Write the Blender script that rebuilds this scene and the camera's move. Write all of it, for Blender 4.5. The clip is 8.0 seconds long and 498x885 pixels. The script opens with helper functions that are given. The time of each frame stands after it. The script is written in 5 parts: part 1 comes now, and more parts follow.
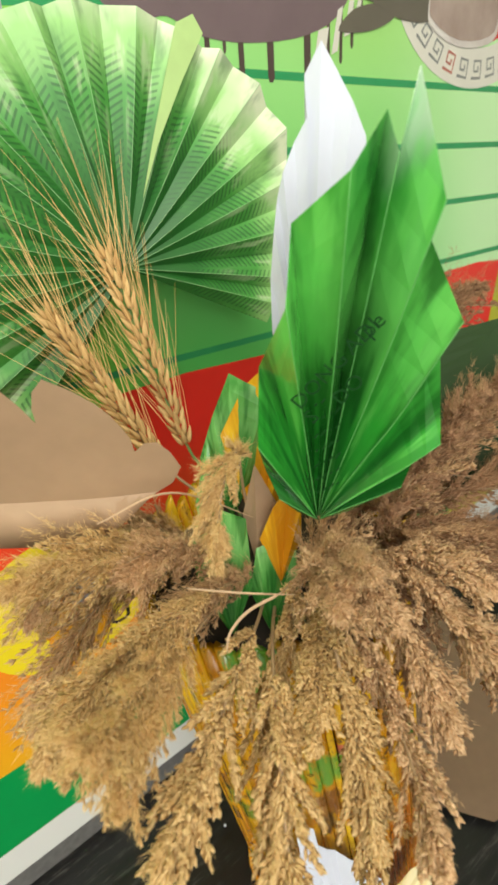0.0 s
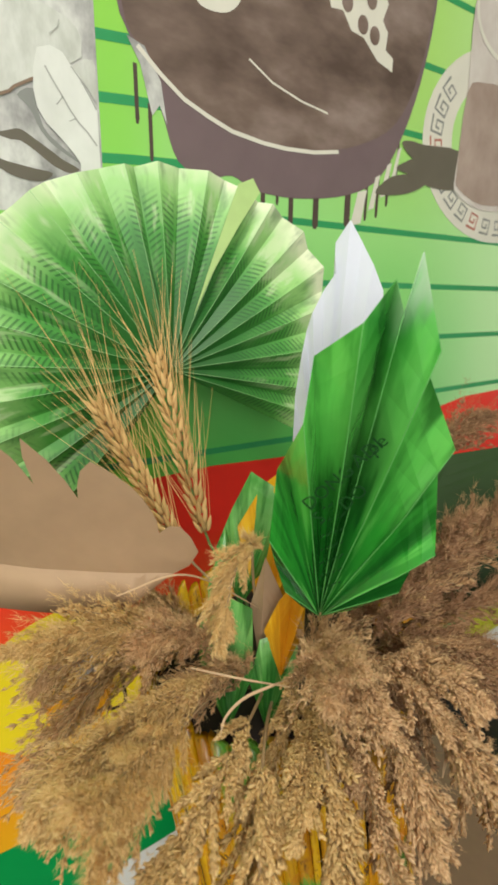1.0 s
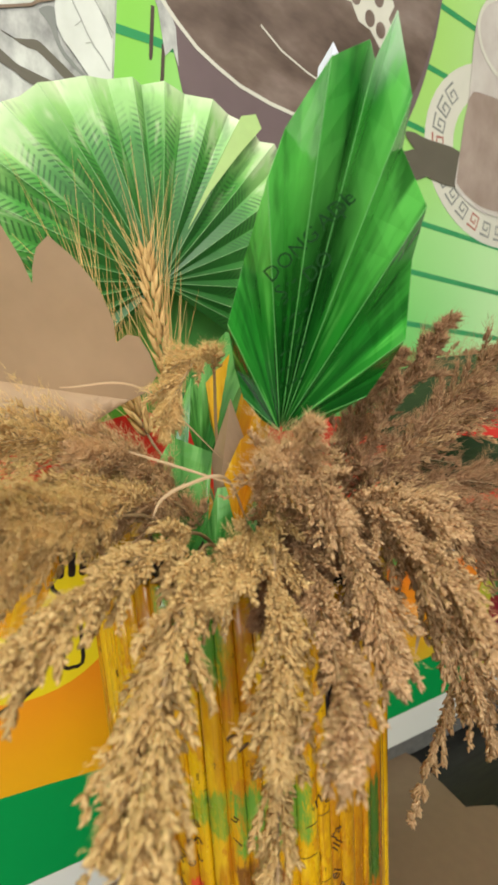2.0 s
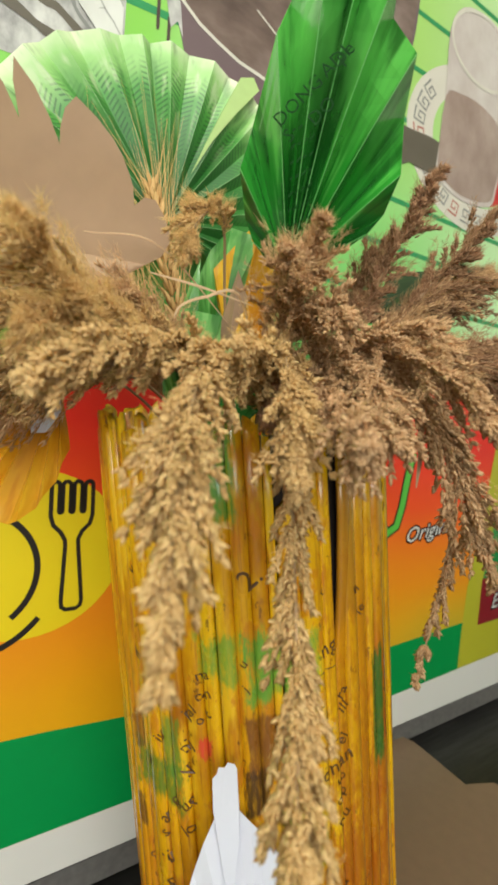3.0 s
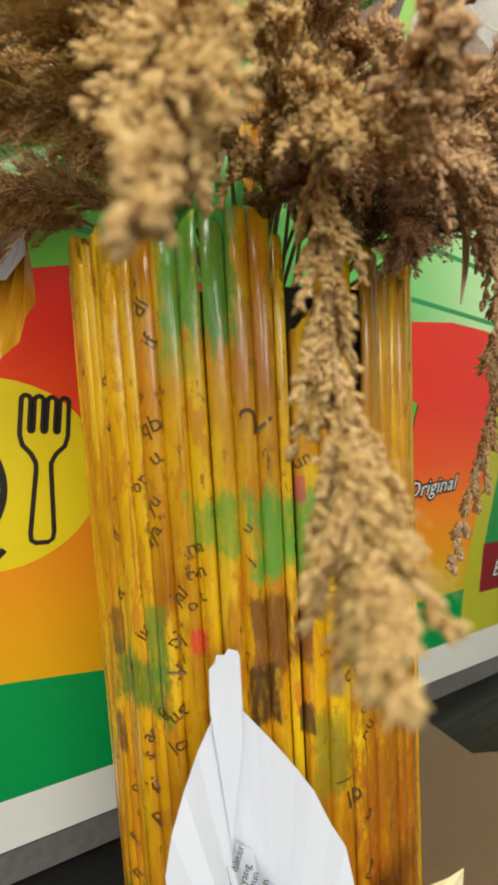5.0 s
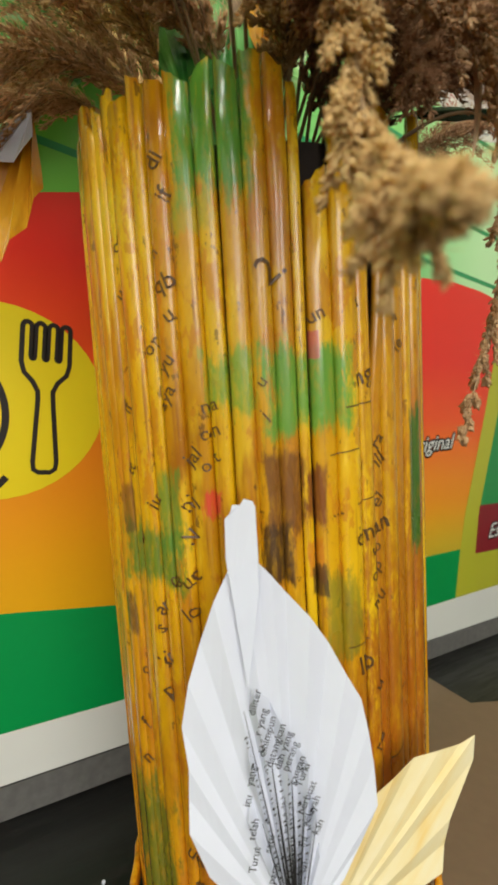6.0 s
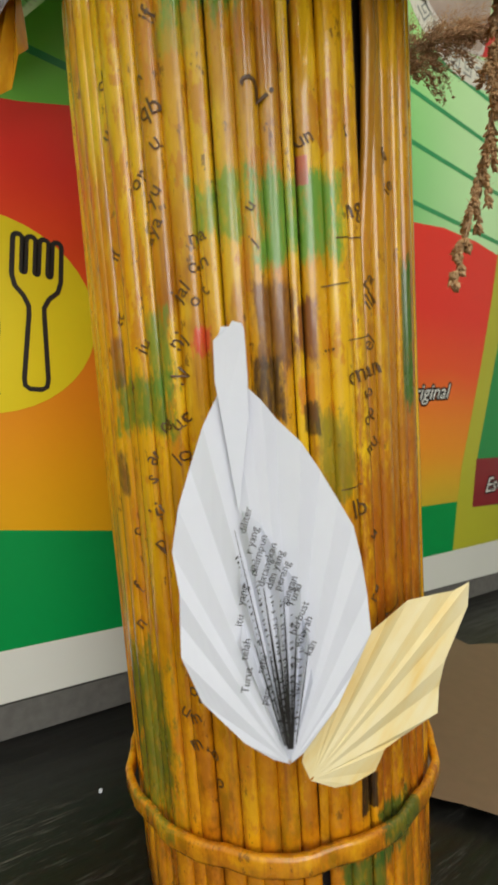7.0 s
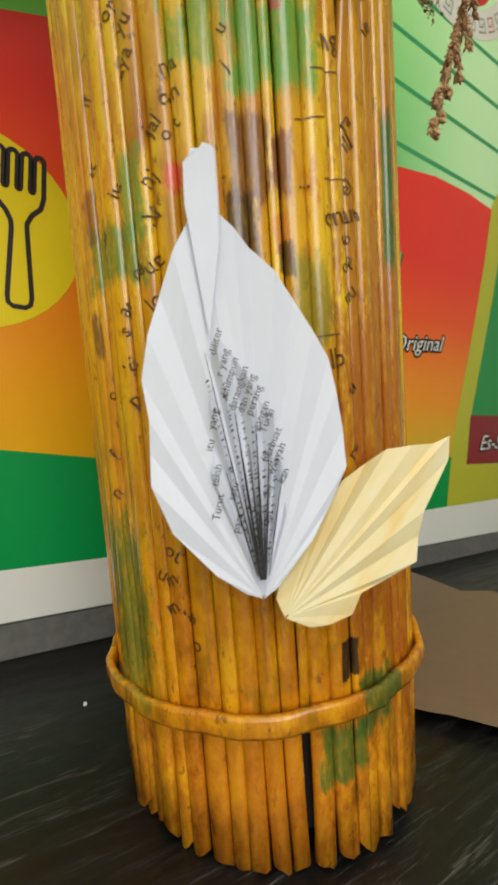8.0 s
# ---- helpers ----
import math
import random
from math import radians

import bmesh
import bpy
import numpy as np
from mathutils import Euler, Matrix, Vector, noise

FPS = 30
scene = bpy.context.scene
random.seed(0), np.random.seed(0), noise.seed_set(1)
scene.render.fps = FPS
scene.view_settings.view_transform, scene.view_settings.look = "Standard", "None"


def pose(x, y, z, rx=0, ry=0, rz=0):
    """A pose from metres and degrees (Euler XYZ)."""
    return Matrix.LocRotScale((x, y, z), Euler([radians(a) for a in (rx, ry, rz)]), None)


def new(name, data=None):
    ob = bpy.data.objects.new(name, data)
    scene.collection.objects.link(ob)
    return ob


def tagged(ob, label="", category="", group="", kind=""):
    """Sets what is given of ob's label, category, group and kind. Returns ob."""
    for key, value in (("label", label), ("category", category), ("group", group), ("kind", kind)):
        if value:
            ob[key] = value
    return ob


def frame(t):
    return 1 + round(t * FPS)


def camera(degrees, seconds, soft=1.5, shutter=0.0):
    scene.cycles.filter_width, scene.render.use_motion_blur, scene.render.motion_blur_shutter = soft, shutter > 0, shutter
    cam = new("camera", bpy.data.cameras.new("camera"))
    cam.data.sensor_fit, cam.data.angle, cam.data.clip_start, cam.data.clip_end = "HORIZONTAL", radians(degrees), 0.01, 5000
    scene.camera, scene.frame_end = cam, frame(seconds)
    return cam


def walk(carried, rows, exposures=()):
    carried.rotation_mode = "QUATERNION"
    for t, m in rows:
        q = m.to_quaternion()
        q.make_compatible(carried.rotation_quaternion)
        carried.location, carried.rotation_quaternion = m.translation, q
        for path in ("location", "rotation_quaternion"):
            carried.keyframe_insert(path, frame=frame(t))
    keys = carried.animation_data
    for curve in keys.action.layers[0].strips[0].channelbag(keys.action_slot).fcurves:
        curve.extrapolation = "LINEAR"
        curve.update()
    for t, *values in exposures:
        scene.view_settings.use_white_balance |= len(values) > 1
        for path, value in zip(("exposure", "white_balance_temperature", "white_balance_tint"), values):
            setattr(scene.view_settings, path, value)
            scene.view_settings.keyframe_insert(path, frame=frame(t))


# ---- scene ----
cam = camera(52.3, 8.0, 3.0)
cam.data.dof.use_dof = True
cam.data.dof.focus_distance = 0.36
cam.data.dof.aperture_fstop = 17.0
PATH = [
    (0.0, -0.2734, -0.2367, 0.8154, 62.77, 4.09, -38.47),
    (0.5, -0.2529, -0.2522, 0.7980, 67.80, 0.92, -36.98),
    (1.0, -0.2890, -0.2625, 0.8281, 73.71, -0.43, -33.91),
    (1.5, -0.2779, -0.2772, 0.7885, 77.99, -2.84, -32.11),
    (2.0, -0.2691, -0.2894, 0.6831, 81.77, -4.02, -32.08),
    (3.5, -0.2956, -0.3156, 0.5472, 86.96, -4.17, -33.97),
    (4.0, -0.2690, -0.2857, 0.5118, 87.01, -4.14, -34.42),
    (4.5, -0.2614, -0.2675, 0.4976, 87.08, -4.14, -34.80),
    (6.0, -0.2694, -0.2670, 0.4104, 87.05, -4.07, -36.11),
    (6.5, -0.2717, -0.2726, 0.3680, 86.86, -3.54, -36.33),
    (7.0, -0.2626, -0.2737, 0.3307, 86.78, -3.48, -36.34),
    (7.5, -0.2543, -0.2756, 0.2944, 86.68, -3.47, -36.36),
    (8.0, -0.2482, -0.2826, 0.2552, 86.49, -3.26, -36.42),
]
walk(cam, [(t, pose(*p)) for t, *p in PATH], [(0.0, 0.08), (0.5, 0.0), (1.0, -0.17), (1.5, -0.12), (2.0, -0.02), (3.5, 0.0), (4.5, 0.03), (6.0, -0.03), (7.0, -0.22), (8.0, -0.15)])

# ---------------------------------------------------------------- light
world = bpy.data.worlds.new("world")
scene.world = world
world.use_nodes = True
world.node_tree.nodes["Background"].inputs[0].default_value = (0.9, 0.95, 1.0, 1)
world.node_tree.nodes["Background"].inputs[1].default_value = 0.04
CEIL = 2.75


def area(x, y, z, w, d, power, colour, rx=0, ry=0, rz=0):
    data = bpy.data.lights.new("room_area_light", "AREA")
    data.shape, data.size, data.size_y = "RECTANGLE", w, d
    data.energy, data.color = power, colour
    ob = new("room_area_light", data)
    ob.matrix_world = pose(x, y, z, rx, ry, rz)
    return ob


POWER = (22, 2)
LAMPS = [(-0.9, -0.75), (0.9, -0.75), (-0.9, -1.8), (0.9, -1.8)]
for lx, ly in LAMPS:
    area(lx, ly, CEIL - 0.07, 1.15, 0.28, POWER[lx > 0], (1.0, 0.96, 0.88))
# front fill light, set in an unseen window added behind the camera
area(-1.4, -2.36, 1.35, 2.2, 1.7, 70, (1.0, 0.98, 0.95), 90, 0, 0)

# ---------------------------------------------------------------- materials


class Nodes:
    """Small builder for a material's nodes."""

    def __init__(self, name):
        self.mat = bpy.data.materials.new(name)
        self.mat.use_nodes = True
        self.tree = self.mat.node_tree
        self.bsdf = self.tree.nodes["Principled BSDF"]
        self.out = self.tree.nodes["Material Output"]
        self.tc = self.tree.nodes.new("ShaderNodeTexCoord")

    def node(self, kind, **values):
        n = self.tree.nodes.new(kind)
        for k, v in values.items():
            setattr(n, k, v)
        return n

    def link(self, a, b):
        self.tree.links.new(a, b)

    def put(self, socket, v):
        if hasattr(v, "is_output"):
            self.link(v, socket)
        else:
            socket.default_value = v

    def noise(self, scale, detail=3.0, rough=0.55, stretch=(1, 1, 1), space="Object"):
        m = self.node("ShaderNodeMapping")
        m.inputs["Scale"].default_value = stretch
        self.link(self.tc.outputs[space], m.inputs[0])
        n = self.node("ShaderNodeTexNoise")
        n.inputs["Scale"].default_value, n.inputs["Detail"].default_value = scale, detail
        n.inputs["Roughness"].default_value = rough
        self.link(m.outputs[0], n.inputs["Vector"])
        return n.outputs["Fac"]

    def span(self, v, a, b, c=0.0, d=1.0):
        n = self.node("ShaderNodeMapRange", interpolation_type="SMOOTHSTEP")
        for i, x in enumerate((v, a, b, c, d)):
            self.put(n.inputs[i], x)
        return n.outputs[0]

    def math(self, op, a, b=0.0):
        n = self.node("ShaderNodeMath", operation=op)
        self.put(n.inputs[0], a)
        self.put(n.inputs[1], b)
        return n.outputs[0]

    def vmath(self, op, a, b):
        n = self.node("ShaderNodeVectorMath", operation=op)
        self.put(n.inputs[0], a)
        self.put(n.inputs[1], b)
        return n.outputs["Value"] if op in ("LENGTH", "DISTANCE") else n.outputs[0]

    def mix(self, fac, a, b, mode="MIX"):
        n = self.node("ShaderNodeMix", data_type="RGBA", blend_type=mode)
        self.put(n.inputs[0], fac)
        self.put(n.inputs[6], a if hasattr(a, "is_output") else (*a, 1))
        self.put(n.inputs[7], b if hasattr(b, "is_output") else (*b, 1))
        return n.outputs[2]

    def ramp(self, v, stops):
        n = self.node("ShaderNodeValToRGB")
        el = n.color_ramp.elements
        while len(el) < len(stops):
            el.new(0.5)
        for e, (p, c) in zip(el, stops):
            e.position, e.color = p, (*c, 1)
        self.link(v, n.inputs[0])
        return n.outputs[0]

    def axis(self, i, space="Object"):
        n = self.node("ShaderNodeSeparateXYZ")
        self.link(self.tc.outputs[space], n.inputs[0])
        return n.outputs[i]

    def bump(self, height, strength=0.3, distance=0.001):
        n = self.node("ShaderNodeBump")
        n.inputs["Strength"].default_value, n.inputs["Distance"].default_value = strength, distance
        self.link(height, n.inputs["Height"])
        self.link(n.outputs[0], self.bsdf.inputs["Normal"])

    def random_piece(self):
        return self.node("ShaderNodeObjectInfo").outputs["Random"]

    def island(self):
        return self.node("ShaderNodeNewGeometry").outputs["Random Per Island"]

    def done(self, colour, rough=0.5, metal=0.0, coat=0.0, spec=0.5):
        self.put(self.bsdf.inputs["Base Color"], colour if hasattr(colour, "is_output") else (*colour, 1))
        self.put(self.bsdf.inputs["Roughness"], rough)
        self.bsdf.inputs["Metallic"].default_value = metal
        self.bsdf.inputs["Coat Weight"].default_value = coat
        self.bsdf.inputs["Coat Roughness"].default_value = 0.12
        self.bsdf.inputs["Specular IOR Level"].default_value = spec
        return self.mat

    def thin(self, colour, amount):
        """Lets some light through, as paper and dry grass do."""
        t = self.node("ShaderNodeBsdfTranslucent")
        self.put(t.inputs[0], colour if hasattr(colour, "is_output") else (*colour, 1))
        m = self.node("ShaderNodeMixShader")
        m.inputs[0].default_value = amount
        self.link(self.bsdf.outputs[0], m.inputs[1])
        self.link(t.outputs[0], m.inputs[2])
        self.link(m.outputs[0], self.out.inputs[0])


def plain(name, c, rough=0.5, vary=0.12, scale=40, spec=0.5, coat=0.0):
    n = Nodes(name)
    f = n.noise(scale, 4)
    g = n.noise(scale * 0.12, 2)
    dark = tuple(v * (1 - vary) for v in c)
    lite = tuple(min(1, v * (1 + vary)) for v in c)
    col = n.mix(f, dark, lite)
    col = n.mix(n.math("MULTIPLY", g, 0.4), col, tuple(v * (1 - vary * 1.5) for v in c))
    return n.done(col, rough, spec=spec, coat=coat)


def paper(name, c, vary=0.06, thin=0.18, rough=0.55, spec=0.4):
    n = Nodes(name)
    f = n.noise(60, 5)
    g = n.noise(9, 2)
    col = n.mix(f, tuple(v * (1 - vary) for v in c), tuple(min(1, v * (1 + vary)) for v in c))
    col = n.mix(n.math("MULTIPLY", g, 0.25), col, tuple(v * 0.86 for v in c))
    n.bump(f, 0.12, 0.0006)
    mat = n.done(col, rough, spec=spec)
    n.thin(col, thin)
    return mat


COLUMN_R = 0.1005


def on_column(deg, h, r=COLUMN_R + 0.004):
    return (r * math.cos(radians(deg)), r * math.sin(radians(deg)), h)


FRONT = radians(-120)
# patches of the rolled paper (paint, print, stain, some right-side shade): angle, height, half width in degrees, half
# height, colour, strength, ragged edge
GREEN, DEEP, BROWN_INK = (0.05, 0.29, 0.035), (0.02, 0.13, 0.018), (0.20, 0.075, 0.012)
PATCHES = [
    # the browns at -96, -80 and -86 join varnish stain with painted right-side shade
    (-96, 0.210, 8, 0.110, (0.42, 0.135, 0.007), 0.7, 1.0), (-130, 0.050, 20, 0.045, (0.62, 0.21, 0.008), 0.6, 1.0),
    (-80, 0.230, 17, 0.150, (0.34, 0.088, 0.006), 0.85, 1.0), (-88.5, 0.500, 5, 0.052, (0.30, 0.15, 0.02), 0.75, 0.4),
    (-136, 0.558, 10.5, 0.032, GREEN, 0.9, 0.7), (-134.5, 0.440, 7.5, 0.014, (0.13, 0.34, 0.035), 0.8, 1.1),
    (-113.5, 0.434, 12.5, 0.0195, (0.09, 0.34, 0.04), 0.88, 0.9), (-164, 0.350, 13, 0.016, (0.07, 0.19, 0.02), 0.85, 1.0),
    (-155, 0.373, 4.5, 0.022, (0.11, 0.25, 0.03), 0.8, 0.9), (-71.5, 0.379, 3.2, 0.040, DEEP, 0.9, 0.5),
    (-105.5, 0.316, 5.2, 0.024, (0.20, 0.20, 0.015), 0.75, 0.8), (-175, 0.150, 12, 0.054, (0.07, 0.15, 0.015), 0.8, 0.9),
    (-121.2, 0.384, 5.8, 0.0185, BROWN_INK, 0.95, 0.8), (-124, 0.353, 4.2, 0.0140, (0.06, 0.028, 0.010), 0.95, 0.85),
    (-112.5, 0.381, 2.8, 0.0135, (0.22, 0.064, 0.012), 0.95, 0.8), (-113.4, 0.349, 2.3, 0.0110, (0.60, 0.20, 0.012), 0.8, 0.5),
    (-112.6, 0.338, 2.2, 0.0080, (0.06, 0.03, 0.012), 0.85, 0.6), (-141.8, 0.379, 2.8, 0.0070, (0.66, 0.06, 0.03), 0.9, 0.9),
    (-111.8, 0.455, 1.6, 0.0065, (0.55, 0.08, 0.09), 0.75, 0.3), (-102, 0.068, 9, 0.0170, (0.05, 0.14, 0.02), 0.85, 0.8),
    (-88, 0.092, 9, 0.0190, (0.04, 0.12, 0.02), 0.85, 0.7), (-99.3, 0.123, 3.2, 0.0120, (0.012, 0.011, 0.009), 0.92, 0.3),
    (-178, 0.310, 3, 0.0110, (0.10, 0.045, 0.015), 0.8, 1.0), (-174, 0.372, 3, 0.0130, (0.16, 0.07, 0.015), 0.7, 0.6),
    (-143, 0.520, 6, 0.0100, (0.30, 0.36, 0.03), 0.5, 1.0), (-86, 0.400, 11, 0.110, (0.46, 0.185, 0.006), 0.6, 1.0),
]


def tube_material(name, patches):
    n = Nodes(name)
    streak = n.noise(300, 4, 0.6, (1, 1, 0.05))
    stain = n.noise(26, 4, 0.6, (1, 1, 0.45))
    fine = n.noise(260, 3, 0.6)
    rnd = n.random_piece()
    base = n.ramp(n.math("ADD", n.math("MULTIPLY", stain, 0.8), n.math("MULTIPLY", rnd, 0.30)),
                  [(0.24, (0.36, 0.115, 0.004)), (0.40, (0.58, 0.265, 0.004)), (0.56, (0.70, 0.375, 0.004)), (0.82, (0.80, 0.50, 0.006))])
    base = n.mix(n.span(streak, 0.54, 0.70, 0, 0.7), base, (0.30, 0.095, 0.008))
    base = n.mix(n.span(n.noise(520, 3, 0.6, (1, 1, 0.03)), 0.56, 0.68, 0, 0.5), base, (0.36, 0.125, 0.010))
    base = n.mix(n.span(n.noise(70, 4, 0.65, (1, 1, 0.6)), 0.60, 0.72, 0, 0.55), base, (0.30, 0.10, 0.012))
    blot = n.noise(48, 4, 0.6, (1, 1, 0.22))
    base = n.mix(n.span(blot, 0.56, 0.68, 0, 0.55), base, (0.52, 0.175, 0.010))
    base = n.mix(n.span(blot, 0.46, 0.34, 0, 0.55), base, (0.90, 0.60, 0.02))
    # blotchy orange-brown mixed in more strongly towards the foot
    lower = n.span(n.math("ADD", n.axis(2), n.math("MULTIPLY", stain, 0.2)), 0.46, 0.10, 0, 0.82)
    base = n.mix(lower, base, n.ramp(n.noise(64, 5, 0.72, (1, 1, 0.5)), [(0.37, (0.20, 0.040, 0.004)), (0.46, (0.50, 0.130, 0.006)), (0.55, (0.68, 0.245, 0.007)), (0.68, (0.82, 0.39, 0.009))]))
    fleck = n.noise(95, 4, 0.65, (1, 1, 0.4))
    base = n.mix(n.span(fleck, 0.56, 0.60, 0, 0.6), base, (0.54, 0.18, 0.009))
    base = n.mix(n.span(n.noise(150, 4, 0.7, (1, 1, 0.5)), 0.62, 0.66, 0, 0.7), base, (0.12, 0.05, 0.008))
    # angle round the vase from its front, in degrees
    x, y, z = n.axis(0), n.axis(1), n.axis(2)
    along = n.math("ADD", n.math("MULTIPLY", x, math.cos(FRONT)), n.math("MULTIPLY", y, math.sin(FRONT)))
    across = n.math("SUBTRACT", n.math("MULTIPLY", y, math.cos(FRONT)), n.math("MULTIPLY", x, math.sin(FRONT)))
    turn = n.math("MULTIPLY", n.math("ARCTAN2", across, along), 180 / math.pi)
    rag = n.math("SUBTRACT", n.math("ADD", n.noise(150, 4, 0.75, (1, 1, 0.35)), n.math("MULTIPLY", n.noise(520, 3, 0.7, (1, 1, 0.10)), 0.6)), 0.8)
    shift = n.math("MULTIPLY", n.math("SUBTRACT", rnd, 0.5), 0.35)
    wash = n.noise(330, 4, 0.7, (1, 1, 0.25))
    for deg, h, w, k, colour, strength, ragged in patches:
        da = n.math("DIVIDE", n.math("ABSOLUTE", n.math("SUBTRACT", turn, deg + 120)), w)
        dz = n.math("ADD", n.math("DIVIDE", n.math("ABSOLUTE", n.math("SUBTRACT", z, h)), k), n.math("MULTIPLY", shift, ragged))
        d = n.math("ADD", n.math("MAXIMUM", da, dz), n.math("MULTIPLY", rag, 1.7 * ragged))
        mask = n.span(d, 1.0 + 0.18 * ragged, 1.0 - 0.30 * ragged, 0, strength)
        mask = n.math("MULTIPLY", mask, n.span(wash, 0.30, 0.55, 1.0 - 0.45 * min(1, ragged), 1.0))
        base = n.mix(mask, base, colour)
    base = n.mix(n.span(fine, 0.7, 0.85, 0, 0.3), base, (0.80, 0.55, 0.2))
    n.bump(n.math("ADD", n.math("MULTIPLY", streak, 0.6), fine), 0.30, 0.0005)
    return n.done(base, n.span(stain, 0.3, 0.8, 0.20, 0.36), coat=0.42)


def reed_material(name, dark, light, thin=0.25):
    n = Nodes(name)
    r = n.island()
    col = n.ramp(r, [(0.0, dark), (0.45, tuple((a + b) / 2 for a, b in zip(dark, light))), (1.0, light)])
    col = n.mix(n.math("MULTIPLY", n.noise(30, 2), 0.3), col, dark)
    mat = n.done(col, 0.9, spec=0.05)
    n.thin(col, thin)
    return mat


def fan_material():
    n = Nodes("green_printed_page")
    r = n.vmath("LENGTH", n.tc.outputs["Object"], (0, 0, 0))
    wob = n.noise(18, 3)
    rr = n.math("ADD", r, n.math("MULTIPLY", n.math("SUBTRACT", wob, 0.5), 0.06))
    col = n.ramp(n.math("DIVIDE", rr, 0.21), [(0.0, (0.02, 0.10, 0.02)), (0.35, (0.032, 0.18, 0.03)), (0.60, (0.085, 0.35, 0.06)), (0.78, (0.36, 0.68, 0.22)), (0.92, (0.82, 0.90, 0.62))])
    x = n.axis(0)
    y = n.axis(1)
    ang = n.math("ARCTAN2", x, y)
    tri = n.math("PINGPONG", n.math("MULTIPLY", ang, 4.66), 0.5)
    saw = n.math("FRACT", n.math("ADD", n.math("MULTIPLY", r, 185.0), n.math("MULTIPLY", tri, 3.2)))
    bars = n.span(saw, 0.50, 0.72, 0, 1)
    gap = n.math("LESS_THAN", n.math("ABSOLUTE", n.math("SUBTRACT", tri, 0.25)), 0.19)
    zone = n.math("MULTIPLY", n.span(n.noise(11, 2), 0.36, 0.5), n.math("MULTIPLY", n.span(r, 0.05, 0.075), n.span(r, 0.165, 0.14)))
    ink = n.math("MULTIPLY", n.math("MULTIPLY", bars, gap), n.math("MULTIPLY", zone, 0.66))
    col = n.mix(ink, col, (0.015, 0.08, 0.02))
    ray = n.node("ShaderNodeCombineXYZ")
    n.put(ray.inputs[0], n.math("MULTIPLY", ang, 6.0))
    n.put(ray.inputs[1], n.math("MULTIPLY", r, 8.0))
    sn = n.node("ShaderNodeTexNoise")
    sn.inputs["Scale"].default_value, sn.inputs["Detail"].default_value = 2.0, 4
    n.link(ray.outputs[0], sn.inputs["Vector"])
    col = n.mix(n.span(sn.outputs["Fac"], 0.5, 0.68, 0, 0.55), col, (0.03, 0.16, 0.03))
    col = n.mix(n.math("MULTIPLY", n.span(sn.outputs["Fac"], 0.46, 0.34, 0, 0.7), n.span(r, 0.07, 0.16)), col, (0.62, 0.76, 0.45))
    mat = n.done(col, 0.38, spec=0.5)
    n.thin(col, 0.15)
    return mat


def leaf_print_material(name, low, mid, high, length, tip=(0.62, 0.75, 0.6)):
    n = Nodes(name)
    y = n.math("DIVIDE", n.axis(1), length)
    w = n.math("ADD", y, n.math("MULTIPLY", n.math("SUBTRACT", n.noise(22, 3, 0.5, (1.6, 0.4, 1)), 0.5), 0.28))
    col = n.ramp(w, [(0.0, low), (0.3, mid), (0.62, high), (0.86, mid), (1.1, high)])
    ang = n.math("ARCTAN2", n.axis(0), n.axis(1))
    col = n.mix(n.math("MULTIPLY", n.span(w, 0.80, 0.98, 0, 0.85), n.span(ang, 0.0, 0.05)), col, tip)
    ray = n.node("ShaderNodeCombineXYZ")
    n.put(ray.inputs[0], n.math("MULTIPLY", n.math("ARCTAN2", n.axis(0), n.axis(1)), 4.2))
    n.put(ray.inputs[1], n.math("MULTIPLY", y, 0.9))
    streak = n.node("ShaderNodeTexNoise")
    streak.inputs["Scale"].default_value, streak.inputs["Detail"].default_value = 2.2, 4
    n.link(ray.outputs[0], streak.inputs["Vector"])
    col = n.mix(n.span(streak.outputs["Fac"], 0.48, 0.62, 0, 0.75), col, low)
    col = n.mix(n.span(streak.outputs["Fac"], 0.46, 0.34, 0, 0.75), col, tuple(min(1, v * 1.25) for v in high))
    mid_ink = n.span(n.math("ABSOLUTE", n.math("SUBTRACT", ang, 0.03)), 0.19, 0.05, 0, 0.70)
    col = n.mix(n.math("MULTIPLY", mid_ink, n.span(n.math("ADD", y, n.math("MULTIPLY", streak.outputs["Fac"], 0.5)), 1.15, 0.65)), col, low)
    n.bump(n.noise(120, 3), 0.08, 0.0004)
    mat = n.done(col, 0.24, spec=0.6, coat=0.45)
    n.thin(col, 0.12)
    return mat


def cream_material():
    n = Nodes("cream_paper")
    f = n.noise(60, 5)
    stain = n.noise(30, 4, 0.6, (2.4, 0.35, 1))
    col = n.ramp(n.math("ADD", n.math("MULTIPLY", stain, 0.85), n.math("MULTIPLY", f, 0.15)), [(0.36, (0.84, 0.76, 0.50)), (0.50, (0.82, 0.70, 0.38)), (0.64, (0.80, 0.58, 0.20))])
    n.bump(f, 0.12, 0.0006)
    mat = n.done(col, 0.55, spec=0.4)
    n.thin(col, 0.15)
    return mat


